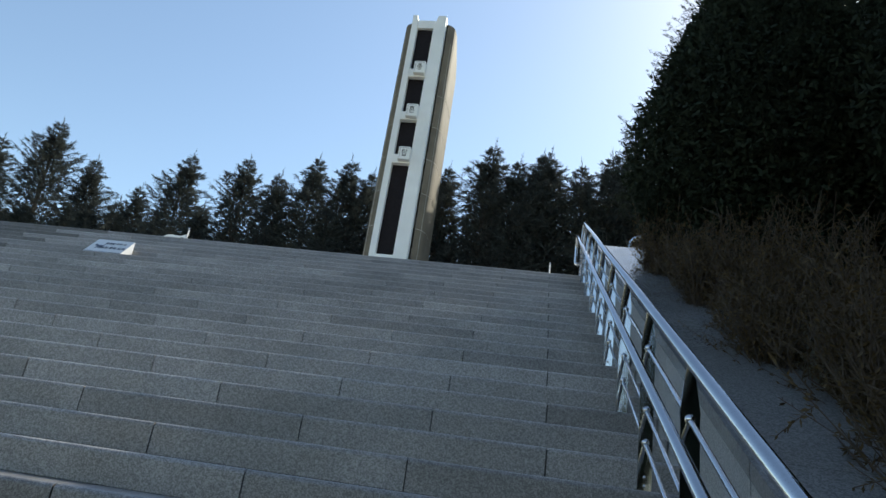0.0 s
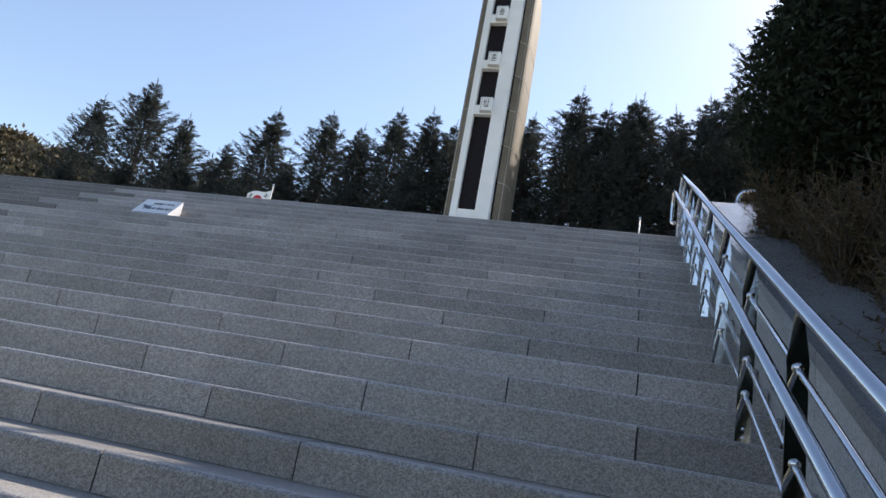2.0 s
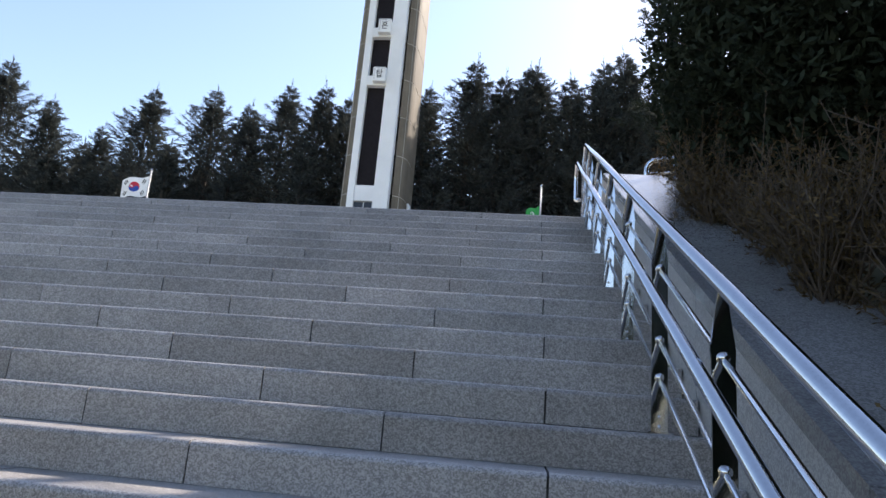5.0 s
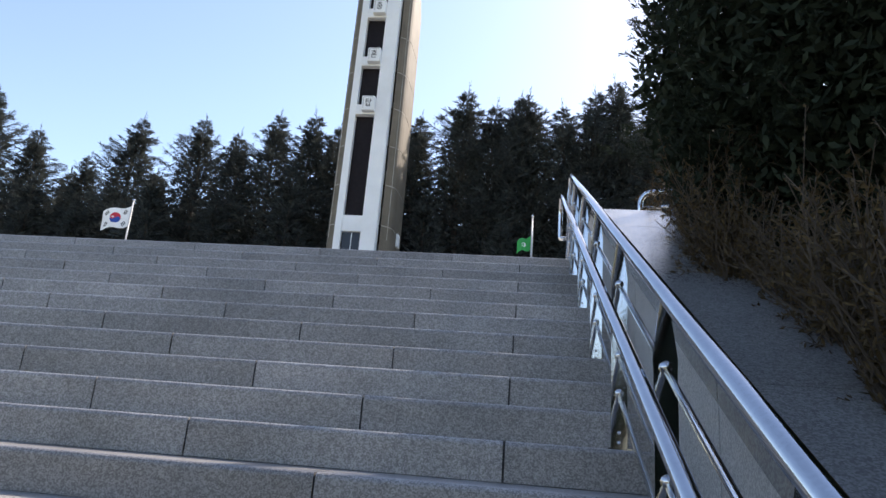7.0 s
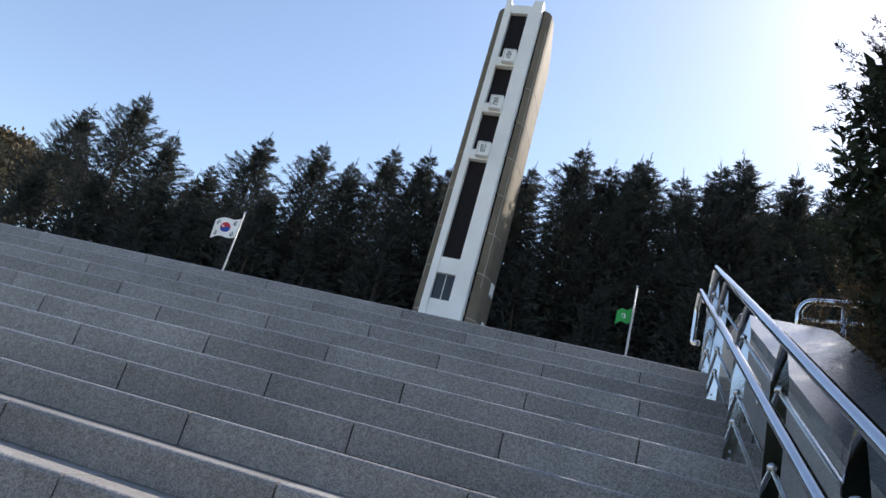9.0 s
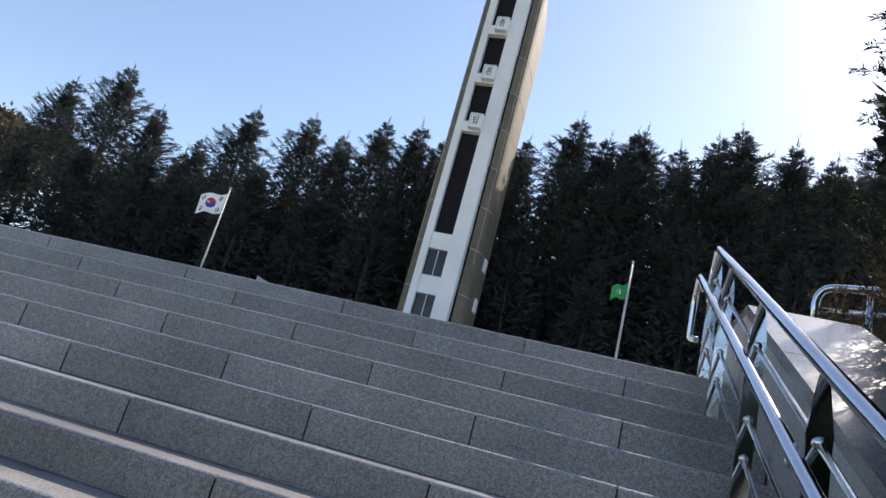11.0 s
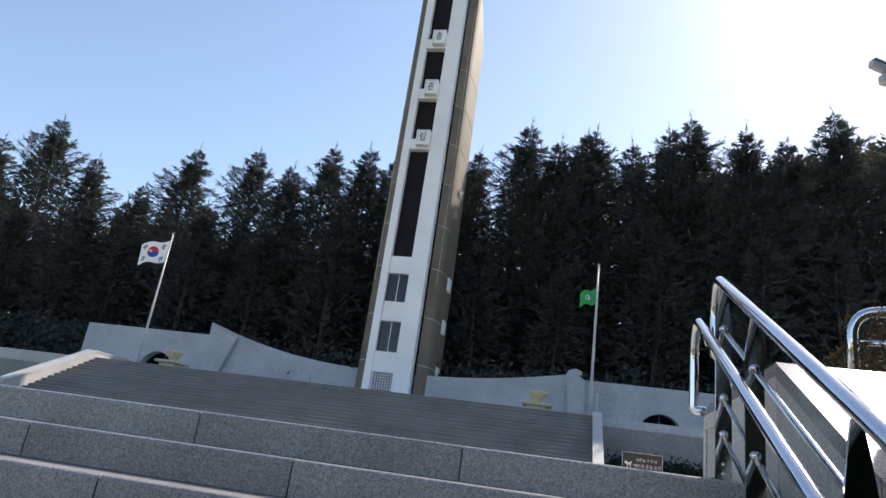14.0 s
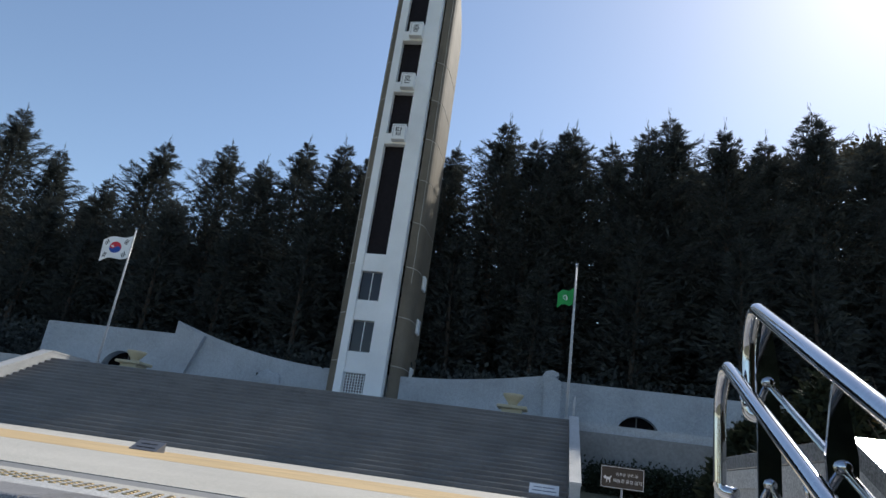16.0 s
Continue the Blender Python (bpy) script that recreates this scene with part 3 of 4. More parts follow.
    q = np.stack([d * np.cos(az) + lean[0] * z, d * np.sin(az) + lean[1] * z, z + 0.10 * d], 1)
    w = np.stack([np.cos(az), np.sin(az), rng.normal(0.1, 0.4, n)], 1) + rng.normal(0, 0.35, (n, 3))
    tagged(blades(q, w, blade * 1.8, blade * 0.20, rng, CEDAR, "inner_foliage", root), kind="stuff")
    tagged(blades(np.concatenate(P), np.concatenate(W), blade, blade * 0.062, rng, CEDAR, "crown", root), kind="stuff")
    return root


def thicket(name, seed, count, lo, hi, peak, size, material):
    """A mass of brush that nobody could count: leaves in clumps."""
    rng = np.random.default_rng(seed)
    c = rng.uniform(lo, hi, (count, 3))
    P = np.repeat(c, 26, 0) + rng.normal(0, peak, (count * 26, 3))
    P[:, 2] = np.maximum(P[:, 2], lo[2])
    W = rng.normal(0, 1, P.shape) + np.array([0, 0, 0.5])
    return blades(P, W, size, size * 0.3, rng, material, name)


kinds = [cedar(11, limbs=92, reach=5.6, steep=33), cedar(23, limbs=104, reach=5.0, steep=27), cedar(37, limbs=104, reach=4.0, steep=28), cedar(52, limbs=100, reach=4.5, steep=24),
         cedar(61, limbs=64, reach=4.8, steep=25, density=0.45, blade=0.60, foot=0.22), cedar(67, limbs=64, reach=4.4, steep=24, density=0.45, blade=0.60, foot=0.22)]
LABEL_C = ("dark green deodar cedar with spiky layered boughs", "tree", "cedars behind the memorial wall")
# kind, place along the row, height of the tip
row = [(0, -55.8, 24.2), (0, -48.5, 26.1), (1, -43.2, 22.1), (3, -38.0, 19.7), (1, -34.0, 23.3), (0, -28.0, 23.7), (3, -24.6, 22.2), (1, -21.9, 24.3), (3, -18.6, 24.1),
       (2, -16.6, 23.2), (3, -13.2, 23.0), (2, -9.7, 24.5), (2, -5.65, 26.6), (2, -3.2, 25.0), (2, -1.4, 26.3), (3, 0.1, 26.5), (2, 3.0, 25.4), (3, 5.0, 26.3), (2, 7.1, 28.1), (3, 10.5, 26.8), (3, 13.6, 26.2),
       (2, 16.9, 28.5), (3, 20.4, 27.0), (1, 24.0, 27.6), (3, 28.0, 26.0)]
rng = np.random.default_rng(5)
placed = {}


def plant(k, x, y, tip, thin=1.0):
    base = ground_z(x, y) - 0.1
    s = (tip - base) / 22.0
    turn = pose(x, y, base, 0, 0, float(rng.uniform(0, 360)))
    size = Vector((s * thin, s * thin, s))
    m = turn @ Matrix.Diagonal((*size, 1))
    if k in placed:
        first = placed[k]
        ob = copy_thing(kinds[k], turn @ Matrix.Diagonal((size.x / first.x, size.y / first.y, size.z / first.z, 1)))
    else:
        ob = kinds[k]
        placed[k] = size
        ob.matrix_basis = m
    return tagged(ob, *LABEL_C)


for k, x, tip in row:
    plant(k, x, 44 + float(rng.uniform(-0.6, 0.6)), tip + 0.15)
# a lower rank in front and one behind that close the wood
for i, x in enumerate(np.arange(-52, 34, 5.6)):
    plant(4 + i % 2, float(x + rng.uniform(-1, 1)), 40.2 + float(rng.uniform(-0.6, 0.6)), float(rng.uniform(14, 17.5)))
for i, x in enumerate(np.arange(-49, 42, 4.8)):
    plant(4 + (i + 1) % 2, float(x + rng.uniform(-1, 1)), 49.0 + float(rng.uniform(-1, 1)), float(rng.uniform(21.0, 23.5) + (-2.8 if x < -15 else 2.2)))
tagged(thicket("undergrowth", 3, 2600, (-57, 35.6, 2.4), (38, 38.6, 5.5), 0.6, 0.34, CEDAR), "dark evergreen undergrowth behind the memorial wall", "undergrowth", kind="stuff")
tagged(thicket("undergrowth", 4, 2300, (-55, 46.5, 3), (50, 55, 15.0), 1.4, 1.0, CEDAR), "dark shaded woodland undergrowth under the cedars", "undergrowth", kind="stuff")


# wooded hills beyond
def wooded(seed, count, x0, x1, y0, y1, top, label, size=1.3):
    """Far woodland: rounded crowns of small leaves over a slope whose height is top(x)."""
    rng = np.random.default_rng(seed)
    x, y = rng.uniform(x0, x1, count), rng.uniform(y0, y1, count)
    z = 3 + (top(x) - 3) * np.clip((y - y0) / (y1 - y0) * 1.15 + rng.normal(0, 0.04, count), 0.02, 1.0)
    P = np.repeat(np.stack([x, y, z], 1), 30, 0) + rng.normal(0, 1, (count * 30, 3)) * np.array([1.3, 1.3, 0.8])
    return tagged(blades(P, rng.normal(0, 1, P.shape) + np.array([0, 0, 0.9]), size, size * 0.28, rng, HILLWOOD, "wooded_hill"), label, "hill", kind="stuff")


wooded(8, 2600, -250, -125, 80, 125, lambda x: 51 - 0.22 * np.maximum(0, x + 165) + 1.5 * np.sin(x * 0.35), "far wooded hillside with mixed brown and green trees")
wooded(9, 2200, 8, 90, 70, 92, lambda x: np.clip(41 + 0.26 * (x - 8), 30, 50) + 1.0 * np.sin(x * 0.5), "far wooded hilltop behind the cedars", 1.0)
# out of view behind the camera, added so the posts reflect dark wood, not sky
wooded(10, 420, -220, 220, -125, -85, lambda x: 11 + 3 * np.sin(x * 0.05), "unseen wooded slope behind the camera, added to darken steel reflections", 2.2)


def juniper(seed, place, h, r, label, sprays=1000, fine=1.0):
    """A dense dark evergreen beside the stairs."""
    rng = np.random.default_rng(seed)
    root = empty("juniper_tree", place)
    part("trunk", tube([(0, 0, -0.2), (0.05, 0.02, h * 0.4), (0.0, 0.05, h * 0.9)], 0.1, 10, radii=[0.13, 0.09, 0.02]), BARK, root)
    bm = bmesh.new()
    P, W = [], []
    n = int(sprays * (r / 1.6) ** 2)
    for i in range(n):
        z = h * rng.uniform(0.08, 1.0) ** 0.9
        g = z / h
        rad = r * (math.sin(min(1.0, g * 1.9 + 0.25) * math.pi / 2)) * (1 - max(0, g - 0.42) / 0.58) ** 0.68
        az = rng.uniform(0, 2 * math.pi)
        rad *= 1 + 0.05 * math.sin(3 * az + seed + 2 * z) + 0.05 * math.sin(7 * az + 5 * z)
        d = rad * rng.uniform(0.45, 1.0) ** 0.5
        out = np.array([math.cos(az), math.sin(az), 0.45 + 0.3 * g])
        tip = np.array([d * math.cos(az), d * math.sin(az), z])
        if i % 6 == 0:
            tube([(0, 0, max(0.1, z - d * 0.5)), tuple(tip * np.array([0.6, 0.6, 1]) - np.array([0, 0, d * 0.12])), tuple(tip)], 0.01, 4, bm=bm, caps=False, radii=[0.022, 0.012, 0.004])
        k = 84 if fine == 1.0 else 40
        ln = rng.uniform(0.14, 0.30)
        u = rng.uniform(0, 1, (k, 1))
        ax = out / np.linalg.norm(out) + rng.normal(0, 0.25, 3)
        P.append(tip + ax * (u * ln) + rng.normal(0, 0.028, (k, 3)) * (1.1 - u))
        W.append(ax + rng.normal(0, 0.65, (k, 3)))
    tagged(part("branch_work", bm, BARK, root), kind="stuff")
    crown = blades(np.concatenate(P), np.concatenate(W), (0.036 if fine == 1.0 else 0.052) * fine, (0.0035 if fine == 1.0 else 0.006) * fine, rng, JUNIPER, "crown", root)
    m = 115000 if fine == 1.0 else 16000
    z = h * rng.uniform(0.04, 0.93, m)
    g = z / h
    rad = r * np.sin(np.minimum(1, g * 1.9 + 0.25) * math.pi / 2) * (1 - np.maximum(0, g - 0.42) / 0.58) ** 0.68
    az = rng.uniform(0, 2 * math.pi, m)
    d = rad * rng.uniform(0.05, 1, m) ** 0.5
    q = np.stack([d * np.cos(az), d * np.sin(az), z], 1)
    blades(q, rng.normal(0, 1, q.shape), (0.095 if fine == 1.0 else 0.16) * fine, (0.019 if fine == 1.0 else 0.034) * fine, rng, JUNIPER, "inner_foliage", root)
    crown["kind"] = "stuff"
    return tagged(root, label, "tree", "evergreens beside the stairs")


juniper(71, (2.5, -1.9, -1.0), 5.3, 1.71, "dense dark green juniper tree beside the stairs", 1900)
juniper(72, (4.4, -4.6, -2.3), 8.2, 2.0, "broad dark green juniper tree behind dry shrubs", 800)
juniper(73, (5.9, -0.4, -0.3), 7.8, 1.95, "dark green juniper tree behind another tree", 600, 1.3)
juniper(74, (6.9, -2.2, -1.2), 8.8, 2.2, "tall dark green juniper tree beyond the shrubs", 320, 1.7)
juniper(75, (5.0, -8.0, -3.9), 8.0, 2.0, "broad dark green juniper tree behind dry shrubs", 360, 1.5)


# unseen trees, added to keep sky light off the right of the stairs
for i, (x, y, h) in enumerate(((3.7, -10.2, 8.4), (3.5, -13.6, 9.0), (3.8, -17.2, 9.4))):
    juniper(81 + i, (x, y, ground_z(x, y) - 0.1), h, 2.2, "tall dark juniper tree out of view, added to shade the stairs", 260, 1.9)


def shrub(seed, place, h, r, dry=1.0):
    """A half-bare shrub: many thin stems and small dry leaves."""
    rng = np.random.default_rng(seed)
    root = empty("shrub", place)
    P, W = [], []
    bm = bmesh.new()
    for i in range(46):
        az = rng.uniform(0, 2 * math.pi)
        lean = rng.uniform(0.1, 1.0) * r
        top = h * rng.uniform(0.55, 1.05)
        s = np.linspace(0, 1, 5)
        pts = np.stack([math.cos(az) * lean * s ** 1.3 + rng.normal(0, 0.03, 5), math.sin(az) * lean * s ** 1.3 + rng.normal(0, 0.03, 5), top * s - 0.1], 1)
        tube([tuple(p) for p in pts], 0.005, 4, bm=bm, caps=False, radii=[0.009, 0.007, 0.005, 0.004, 0.002])
        for t in range(7):
            u = rng.uniform(0.15, 0.95)
            a = np.array([np.interp(u, s, pts[:, j]) for j in range(3)])
            b = a + rng.normal(0, 0.11, 3) + np.array([0, 0, 0.14])
            tube([tuple(a), tuple(b)], 0.002, 3, bm=bm, caps=False)
            k = rng.integers(12, 20)
            v = rng.uniform(0, 1, (k, 1))
            P.append(a + (b - a) * v)
            W.append(rng.normal(0, 0.7, (k, 3)) + (b - a) * 4)
        k = 6
        v = rng.uniform(0.5, 1, k)
        P.append(np.stack([np.interp(v, s, pts[:, j]) for j in range(3)], 1))
        W.append(rng.normal(0, 0.6, (k, 3)) + np.array([0, 0, 0.5]))
    tagged(part("stem_work", bm, TWIG, root), kind="stuff")
    blades(np.concatenate(P), np.concatenate(W), 0.031, 0.0052, rng, LEAF_DRY, "foliage", root)
    return root


rng = np.random.default_rng(19)
for i in range(22):
    y = -9.8 + 0.52 * i
    x = (1.52 if y < -7.4 else 1.30 if y < -1.4 else 1.55) + 0.12 * math.sin(i * 2.1)
    s = shrub(200 + i, (x, y, ground_z(x, y)), 0.80 + 0.16 * math.sin(i * 1.3) + (0.0 if y < -1.2 else 0.30), 0.42)
    tagged(s, "half-bare shrub with small dry olive-brown leaves", "shrub", "shrubs along the side wall")
for i, (x, y) in enumerate(((2.0, -9.0), (2.1, -8.1), (2.0, -7.2), (2.15, -6.4), (2.0, -5.5), (2.1, -4.6), (2.0, -3.7), (2.1, -2.8))):
    s = shrub(240 + i, (x, y, ground_z(x, y)), 1.1, 0.8)
    tagged(s, "tall half-bare shrub with dry olive-brown leaves", "shrub", "shrubs along the side wall")




# ---- flags ----
def cloth(name, outline_uv, material, parent, lift, wave, nu=14, nv=8):
    """A piece of flag: a grid between two corners (u, v in metres from the hoist's top), following the wave."""
    u0, v0, u1, v1 = outline_uv
    bm = bmesh.new()
    for off in (lift, -lift):
        g = [[bm.verts.new(wave(u0 + (u1 - u0) * i / nu, v0 + (v1 - v0) * j / nv, off)) for i in range(nu + 1)] for j in range(nv + 1)]
        for a, b in zip(g, g[1:]):
            for i in range(nu):
                bm.faces.new((a[i], a[i + 1], b[i + 1], b[i]))
    return part(name, bm, material, parent, smooth=True)


def patch(name, ring_uv, material, parent, lift, wave):
    bm = bmesh.new()
    for off in (lift, -lift):
        flat = bm.faces.new([bm.verts.new((u, v, 0)) for u, v in ring_uv])
        for f in bmesh.ops.triangulate(bm, faces=[flat])["faces"]:
            f.tag = True
        for v in {v for f in bm.faces if f.tag for v in f.verts}:
            v.co = wave(v.co.x, v.co.y, off)
        for f in bm.faces:
            f.tag = False
        bm.verts.ensure_lookup_table()
    return part(name, bm, material, parent)


def flag_pole(x, y, top_z):
    root = empty("flagpole", (x, y, Z_2))
    h = top_z - Z_2
    part("pole", tube([(0, 0, 0), (0, 0, h * 0.5), (0, 0, h - 0.08)], 0.05, 12, radii=[0.06, 0.05, 0.035]), CAM_GREY, root, smooth=True)
    part("finial", ball(bmesh.new(), (0, 0, h - 0.03), 0.075), STEEL, root, smooth=True)
    part("base", lathe([(0.22, 0), (0.22, 0.12), (0.12, 0.16), (0.09, 0.4)], 16), PALE, root)
    part("halyard", tube([(0.07, 0, 0.9), (0.055, 0, h - 0.1)], 0.008, 5), CLOTH, root)
    return tagged(root, "slim grey metal flagpole beside the upper stairs", "flagpole", "flagpoles by the tower")


PK, PG = (-22.68, 27.9, 10.33), (0.31, 28.2, 10.33)
flag_pole(*PK)
flag_pole(*PG)


def wave_k(u, v, off):
    return (-u * 1.12, 0.10 * math.sin(4.2 * u + 1.2 * v) * min(1, u * 1.5) + off, -v * 1.22 - 0.20 * u - 0.05 * math.sin(5 * u) + 0.05 * v * u)


fk = tagged(empty("national_flag", (PK[0] - 0.05, PK[1], PK[2] - 0.42)), "white flag with a red and blue disc on a pole", "flag")
body = cloth("cloth", (0, 0, 1.5, 1.02), CLOTH, fk, 0.002, wave_k)
cu, cv, cr = 0.75, 0.51, 0.27
tilt = radians(-28)


def disc_half(lower):
    pts = []
    for k in range(15):
        a = math.pi * k / 14
        pts.append((cr * math.cos(a), -cr * math.sin(a)))
    for k in range(9):
        a = math.pi * k / 8
        pts.append((-cr / 2 - cr / 2 * math.cos(a), -cr / 2 * math.sin(a)))
    for k in range(9):
        a = math.pi * k / 8
        pts.append((cr / 2 - cr / 2 * math.cos(a), cr / 2 * math.sin(a)))
    sgn = -1 if lower else 1
    return [(cu + sgn * (p * math.cos(tilt) - q * math.sin(tilt)), cv + sgn * (p * math.sin(tilt) + q * math.cos(tilt))) for p, q in pts]


patch("red_half", disc_half(False), RED, body, 0.006, wave_k)
patch("blue_half", disc_half(True), BLUE, body, 0.007, wave_k)
for bu, bv, ang in ((0.28, 0.22, 56), (1.22, 0.22, -56), (0.28, 0.80, -56), (1.22, 0.80, 56)):
    a = radians(ang)
    for k in (-1, 0, 1):
        c = (bu + k * 0.075 * math.sin(a) * -1, bv + k * 0.075 * math.cos(a))
        du, dv = 0.11 * math.cos(a), 0.11 * math.sin(a)
        eu, ev = -0.022 * math.sin(a), 0.022 * math.cos(a)
        patch("bar", [(c[0] - du - eu, c[1] - dv - ev), (c[0] + du - eu, c[1] + dv - ev), (c[0] + du + eu, c[1] + dv + ev), (c[0] - du + eu, c[1] - dv + ev)], BLACK, body, 0.006, wave_k)


def wave_g(u, v, off):
    return (-u * 0.72, 0.16 * math.sin(5.5 * u + 2.0 * v) * min(1, u * 2) + off, -v * (1 - 0.18 * u) - 0.34 * u - 0.05 * math.sin(7 * u))


fg = tagged(empty("green_flag", (PG[0] - 0.05, PG[1], PG[2] - 1.15)), "crumpled bright green flag hanging from its pole", "flag")
body = cloth("cloth", (0, 0, 1.0, 0.80), GREEN, fg, 0.002, wave_g)
patch("emblem", [(0.5 + 0.15 * math.cos(k * 0.5236), 0.42 + 0.15 * math.sin(k * 0.5236)) for k in range(12)], CLOTH, body, 0.008, wave_g)


# ---- stone urns on the platform ----
def urn(x, y):
    root = empty("stone_urn", (x, y, Z_2))
    part("plinth", boxm(-0.45, -0.45, 0, 0.45, 0.45, 0.42, bevel=0.02), URN, root)
    part("table_slab", boxm(-0.66, -0.6, 0.42, 0.66, 0.6, 0.56, bevel=0.03), URN, root)
    part("bowl", lathe([(0.24, 0.56), (0.20, 0.66), (0.30, 0.80), (0.44, 0.98), (0.47, 1.08), (0.40, 1.09), (0.34, 1.0)], 24), URN, root, smooth=True)
    return tagged(root, "tan stone incense urn on a square table", "urn", "urns on the platform")


urn(-2.05, 28.0)
urn(-20.75, 28.0)


# ---- signs ----
def wedge_sign(name, place, w, h, d, board, ink, lines, rz=0.0, size=0.075, dog=True):
    root = empty(name, place, radians(rz))
    part("body", prism([(0, 0), (d, 0), (d, h)], "x", -w / 2, w / 2), board, root)
    m = math.hypot(d, h)
    tip = math.degrees(math.atan2(h, d))
    face = pose(0, 0, 0, tip, 0, 0)
    fr = part("border", prism([(-w / 2 + 0.01, 0.01), (w / 2 - 0.01, 0.01), (w / 2 - 0.01, 0.018), (-w / 2 + 0.01, 0.018)], "z", 0.001, 0.004), ink, root)
    fr.matrix_basis = face
    for k, line in enumerate(lines):
        lettering("letters", line, size * (0.85 if k == 0 else 1.0), ink, root, face @ pose(0.1 * w if dog else 0, m * (0.70 - 0.34 * k), 0.004))
    if dog:
        o = [(-0.40, 0.52), (-0.37, 0.47), (-0.30, 0.46), (-0.31, 0.28), (-0.295, 0.28), (-0.28, 0.42), (-0.2, 0.42), (-0.19, 0.28), (-0.175, 0.28), (-0.17, 0.48), (-0.14, 0.60), (-0.16, 0.60), (-0.19, 0.53), (-0.32, 0.54), (-0.35, 0.60), (-0.38, 0.58)]
        dg = part("pictogram", prism([(u * w, v * m) for u, v in o], "z", 0.001, 0.004), ink, root)
        dg.matrix_basis = face
    return root


L1, L2 = "충혼탑 구역 내", "애완견 출입 금지"
tagged(wedge_sign("notice_sign", (-5.85, -1.83, -6 * R), 0.54, 0.26, 0.24, SIGN_WHITE, SIGN_INK, (L1, L2), 0, 0.058), "white wedge-shaped notice sign standing on a step", "sign")
tagged(wedge_sign("notice_plate", (-7.15, 8.9, plaza_z(8.9)), 0.52, 0.17, 0.30, SLATE, BLACK, ("▬▬▬ ▬▬", "▬▬ ▬▬▬"), 0, 0.07, False), "dark grey notice plate with dark writing on the paving", "sign")
tagged(wedge_sign("notice_sign", (-0.34, FOOT_2 + 0.03, Z0_2 + R), 0.9, 0.29, 0.24, SIGN_WHITE, SIGN_INK, ("▬▬▬ ▬ ▬▬▬", "▬▬▬ ▬▬▬▬"), 0, 0.10, False), "pale notice sign on the lowest step of the upper stairs", "sign")
tagged(wedge_sign("notice_sign", (-21.6, FOOT_2 - 0.5, plaza_z(19)), 1.0, 0.5, 0.3, DRAIN, SIGN_WHITE, ("▬▬▬ ▬ ▬▬", "▬▬▬ ▬▬"), 0, 0.10, False), "grey notice sign at the foot of the upper stairs", "sign")

board = tagged(empty("pet_sign", (1.20, 12.0, plaza_z(12) + 0.09)), "dark brown notice board with white words on a post", "sign")
part("post", tube([(0, 0.03, -0.3), (0, 0.03, 0.5)], 0.022, 10), CAM_GREY, board, smooth=True)
board.scale = (0.92, 1, 0.94)
bd = part("board", boxm(-0.45, -0.012, 0.42, 0.45, 0.012, 0.86, bevel=0.004), SIGN_BROWN, board)
for x0, z0, x1, z1 in ((-0.44, 0.43, 0.44, 0.438), (-0.44, 0.842, 0.44, 0.85), (-0.44, 0.438, -0.432, 0.842), (0.432, 0.438, 0.44, 0.842)):
    part("border", boxm(x0, -0.0165, z0, x1, -0.0125, z1), SIGN_WHITE, bd)
lettering("letters", L1, 0.075, SIGN_WHITE, bd, pose(0.09, -0.016, 0.70, 90, 0, 0))
lettering("letters", L2, 0.086, SIGN_WHITE, bd, pose(0.11, -0.016, 0.57, 90, 0, 0))
o = [(-0.40, 0.62), (-0.36, 0.59), (-0.33, 0.59), (-0.335, 0.52), (-0.32, 0.52), (-0.31, 0.58), (-0.27, 0.58), (-0.265, 0.52), (-0.25, 0.52), (-0.245, 0.61), (-0.22, 0.66), (-0.245, 0.66), (-0.26, 0.63), (-0.33, 0.635), (-0.36, 0.67), (-0.37, 0.65)]
part("pictogram", prism(o, "y", -0.0165, -0.0125), SIGN_WHITE, bd)

# ---- lamp post with a camera ----
lp = tagged(empty("lamp_post", (3.12, 3.1, -0.9)), "dark metal lamp post with a round flat cap", "lamp post")
part("pole", tube([(0, 0, 0), (0, 0, 4), (0, 0, 8.1)], 0.08, 14, radii=[0.10, 0.085, 0.06]), BLUESTONE, lp, smooth=True)
hd = part("lamp_head", lathe([(0.05, 7.95), (0.10, 8.0), (0.12, 8.12), (0.30, 8.2), (0.34, 8.25), (0.20, 8.36), (0.05, 8.42)], 24), BLUESTONE, lp, smooth=True)
part("cap_rim", lathe([(0.335, 8.24), (0.35, 8.25), (0.335, 8.27)], 24), DRAIN, hd)
cp = tagged(empty("camera_post", (2.94, 1.92, -0.3)), "tall dark metal post carrying a security camera", "post")
part("pole", tube([(0, 0, 0), (0, 0, 2), (0, 0, 4.0)], 0.05, 14, radii=[0.06, 0.055, 0.05]), BLUESTONE, cp, smooth=True)
part("base_plate", boxm(-0.2, -0.2, 0, 0.2, 0.2, 0.16, bevel=0.01), DRAIN, cp)
sc = tagged(empty("security_camera", (2.29, 1.92, 3.20)), "grey security camera on a bracket arm", "camera")
sc.scale = (0.6, 0.6, 0.6)
part("arm", tube([(1.0, 0, 0.0), (-0.46, -0.06, 0.0)], 0.035, 8), CAM_GREY, sc)
part("clamp", boxm(0.97, -0.11, -0.07, 1.19, 0.11, 0.07, bevel=0.01), CAM_GREY, sc)
part("box", boxm(-0.20, -0.06, 0.03, -0.08, 0.06, 0.15, bevel=0.01), CAM_GREY, sc)
part("dome", lathe([(0.05, -0.06), (0.085, -0.03), (0.09, 0.05), (0.05, 0.08)], 16, place=(-0.48, -0.06, 0)), CAM_GREY, sc, smooth=True)
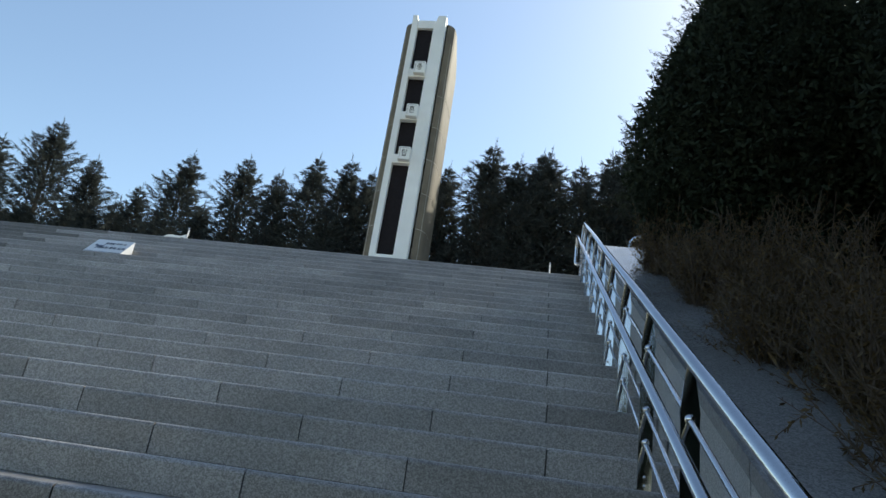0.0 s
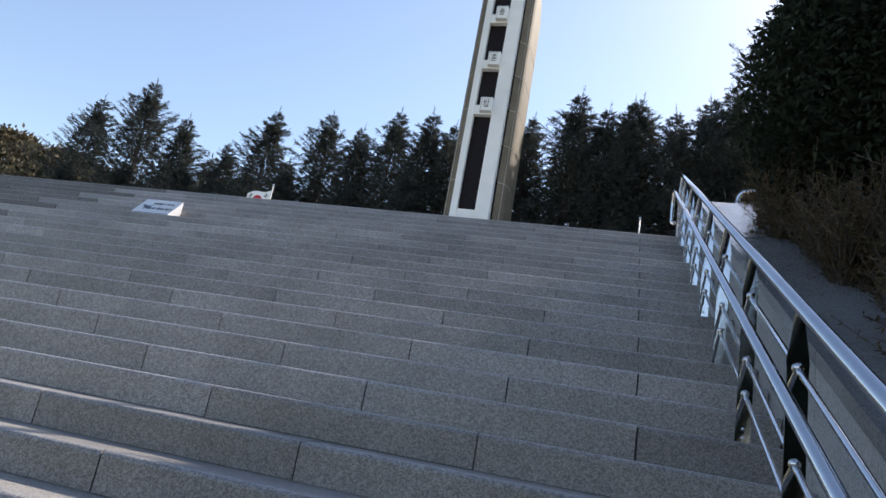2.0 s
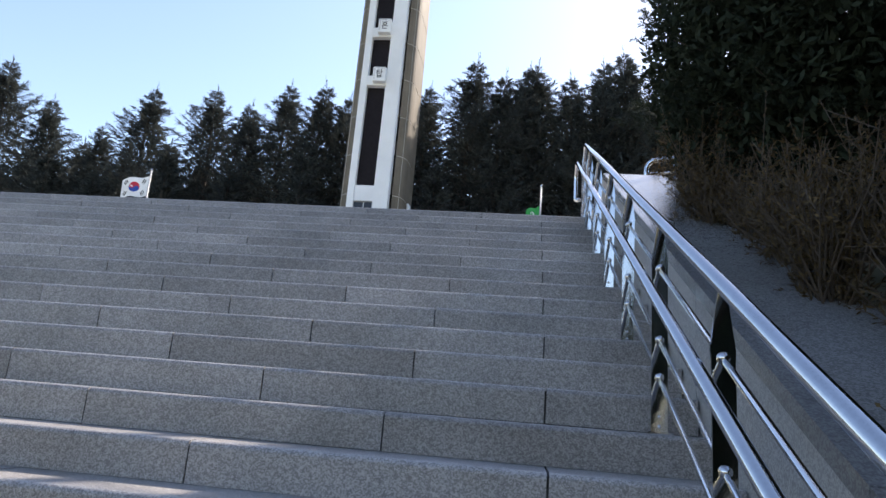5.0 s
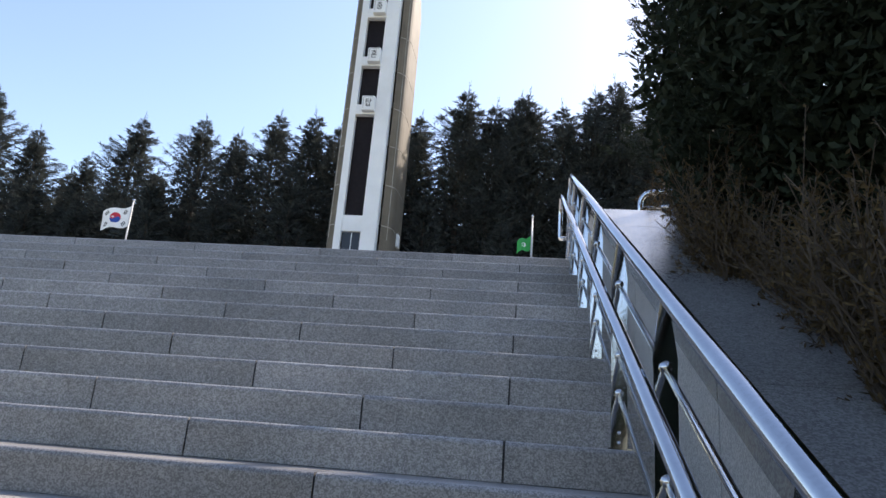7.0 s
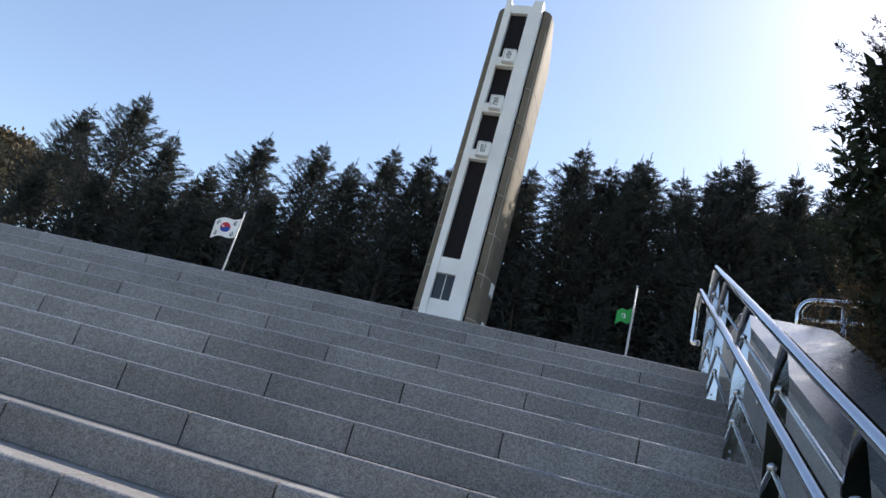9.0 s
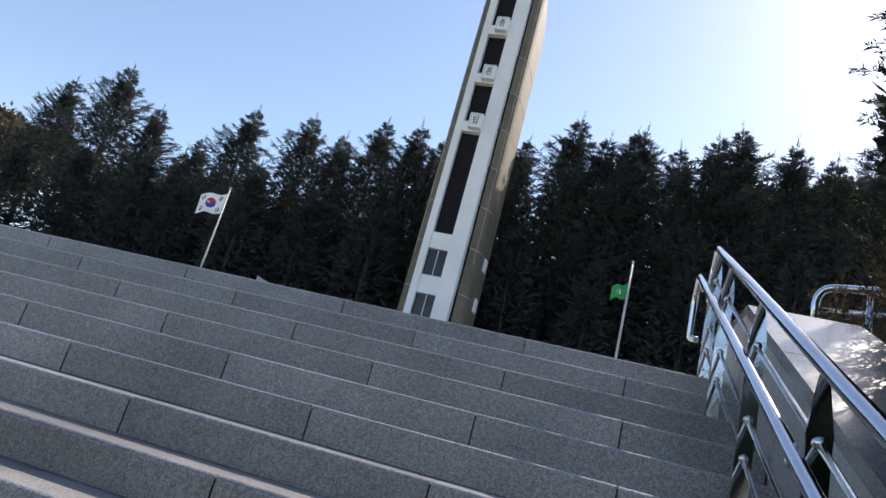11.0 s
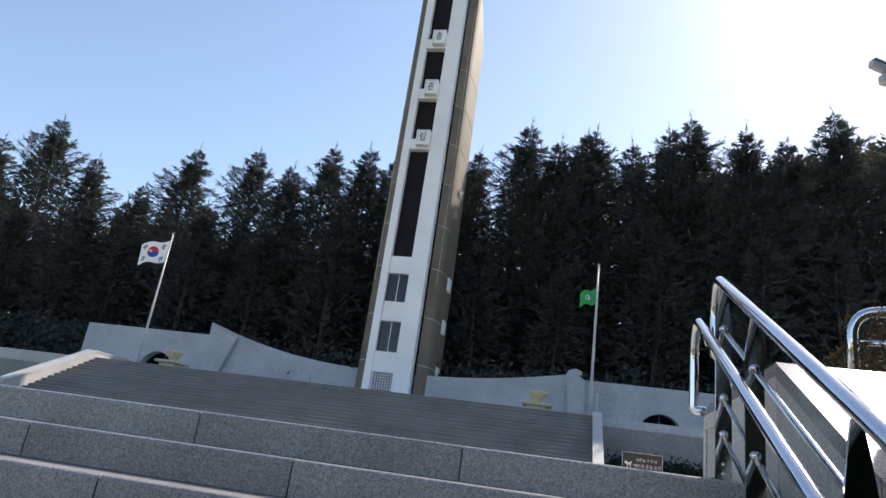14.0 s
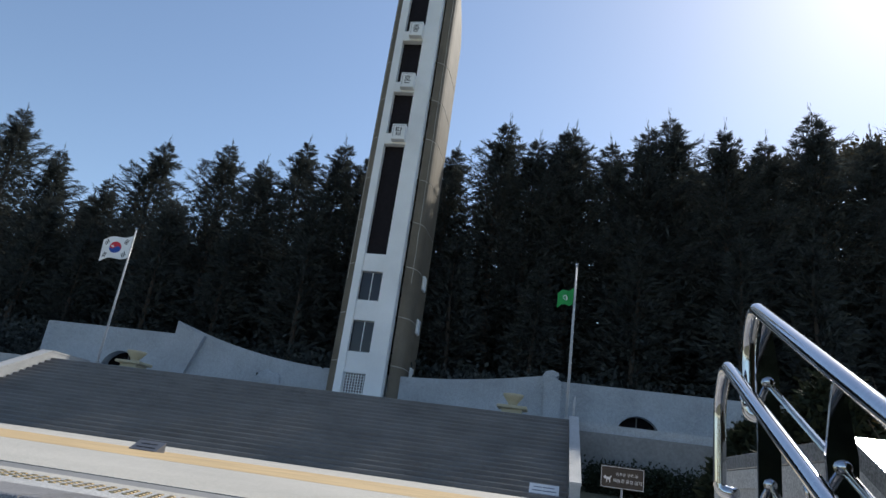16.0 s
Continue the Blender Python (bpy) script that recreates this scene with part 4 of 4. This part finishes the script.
hs = part("housing", lathe([(0.06, -0.16), (0.065, -0.14), (0.06, 0.12), (0.03, 0.14)], 16), CAM_GREY, sc, smooth=True)
hs.matrix_basis = pose(-0.56, -0.1, 0.17, 78, 0, -70)
part("hood", boxm(-0.06, 0.065, -0.2, 0.06, 0.075, 0.12), CAM_GREY, hs)

# ---- pine whose boughs reach past the junipers ----
def pine(seed, place, h):
    rng = np.random.default_rng(seed)
    root = empty("pine_tree", place)
    part("trunk", tube([(0, 0, 0), (0.1, 0.05, h * 0.5), (0.0, 0.0, h)], 0.1, 10, radii=[0.16, 0.11, 0.03]), BARK, root)
    P, W = [], []
    bm = bmesh.new()
    for i in range(26):
        z = h * (0.36 + 0.63 * i / 26)
        az = i * 2.4 + rng.normal(0, 0.3)
        out = np.array([math.cos(az), math.sin(az), 0.25])
        ln = 0.9 + 2.0 * (1 - z / h) * rng.uniform(0.7, 1.1)
        for j in range(9):
            a = np.array([0, 0, z]) + out * ln * (0.25 + 0.085 * j)
            b = a + (out + rng.normal(0, 0.5, 3)) * 0.35
            tube([tuple(a), tuple(b)], 0.006, 4, bm=bm, caps=False)
            k = 80
            P.append(b + rng.normal(0, 0.03, (k, 3)) - (b - a) * rng.uniform(0, 0.5, (k, 1)))
            W.append(rng.normal(0, 0.7, (k, 3)) + (b - a) * 2.2)
        tube([(0, 0, z), tuple(np.array([0, 0, z]) + out * ln)], 0.01, 5, bm=bm, caps=False, radii=[0.025, 0.008])
    tagged(part("branch_work", bm, BARK, root), kind="stuff")
    tagged(blades(np.concatenate(P), np.concatenate(W), 0.13, 0.0021, rng, JUNIPER, "needles", root), kind="stuff")
    return tagged(root, "slender pine with tufts of long needles", "tree")


pine(91, (4.0, 1.1, -0.25), 6.2)
juniper(76, (5.3, 12.4, -0.3), 3.4, 1.6, "rounded green conifer bush beyond the wall end", 500, 1.5)
juniper(77, (4.15, 13.6, -0.3), 2.5, 1.1, "low rounded green conifer bush beyond the wall end", 500, 1.5)

# ---- fence on the far retaining wall ----
fence = tagged(empty("mesh_fence", (-30, 25.3, 2.3)), "low metal fence on the retaining wall", "fence")
for k in range(10):
    part("fence_post", tube([(-12 + k * 1.4, 0, 0), (-12 + k * 1.4, 0, 1.1)], 0.03, 8), CAM_GREY, fence)
for z in (0.15, 0.6, 1.05):
    part("fence_rail", tube([(-12, 0, z), (0.6, 0, z)], 0.015, 6), CAM_GREY, fence)


# ---- hedge below the retaining wall, and a short rail on the cheek wall ----
tagged(thicket("hedge", 15, 900, (1.0, 23.5, -0.15), (12.5, 24.7, 1.25), 0.16, 0.13, JUNIPER), "dark clipped evergreen hedge below the retaining wall", "hedge", kind="stuff")
crail = tagged(empty("cheek_rail", (RIGHT_2 + 0.18, TOP_2 + 0.25, Z_2 + 0.14)), "short grey metal rail on the stair cheek wall", "rail")
for y in (0, 1.6):
    part("upright", tube([(0, y, 0), (0, y, 0.8)], 0.025, 8), CAM_GREY, crail, smooth=True)
for z in (0.45, 0.78):
    part("bar", tube([(0, -0.05, z), (0, 1.65, z)], 0.02, 8), CAM_GREY, crail, smooth=True)


# ---- granite blocks of the lower flight ----
def block_mesh(length):
    me = bpy.data.meshes.new("block")
    b = prism([(0, -R + 0.002)] + NOSE + [(T + 0.03, 0), (T + 0.03, -R + 0.002)], "x", 0.0, length - 0.007)
    b.to_mesh(me)
    b.free()
    me.materials.append(GRANITE)
    return me


WHOLE, HALF = block_mesh(L), block_mesh(FACE - 0.004)
rest = bmesh.new()
for n in range(ROWS_1):
    x = 0.002 if n % 2 else FACE - L
    if n % 2:
        share("block", HALF, flight1, (0.004, -n * T, -n * R))
        x -= L
    k = 0
    while x > LEFT - L:
        jog = 0.003 * math.sin(n * 12.9 + k * 7.3)
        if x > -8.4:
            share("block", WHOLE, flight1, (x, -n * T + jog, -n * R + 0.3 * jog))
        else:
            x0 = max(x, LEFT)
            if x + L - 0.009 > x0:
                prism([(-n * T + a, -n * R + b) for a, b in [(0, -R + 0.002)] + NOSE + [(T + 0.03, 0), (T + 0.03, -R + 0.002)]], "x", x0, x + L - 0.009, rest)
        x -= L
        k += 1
# same stone as the near blocks, in the granite with shade in its colour
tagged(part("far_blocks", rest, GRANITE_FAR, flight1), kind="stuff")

# brass studs of the warning strip
stud = bmesh.new()
lathe([(0.017, 0.0), (0.0165, 0.003), (0.012, 0.006), (0.004, 0.007)], 10, stud)
me = bpy.data.meshes.new("stud")
stud.to_mesh(me)
stud.free()
me.materials.append(BRASS)
many = bmesh.new()
for r_ in range(4):
    for c in range(150):
        x = 0.55 - 0.06 * c - (0.03 if r_ % 2 else 0)
        y = 0.62 + 0.075 * r_
        if c < 70:
            share("stud", me, plaza, (x, y, plaza_z(y)))
        else:
            lathe([(0.017, 0.0), (0.012, 0.006), (0.004, 0.007)], 6, many, (x, y, plaza_z(y)))
tagged(part("far_studs", many, BRASS, plaza), kind="stuff")
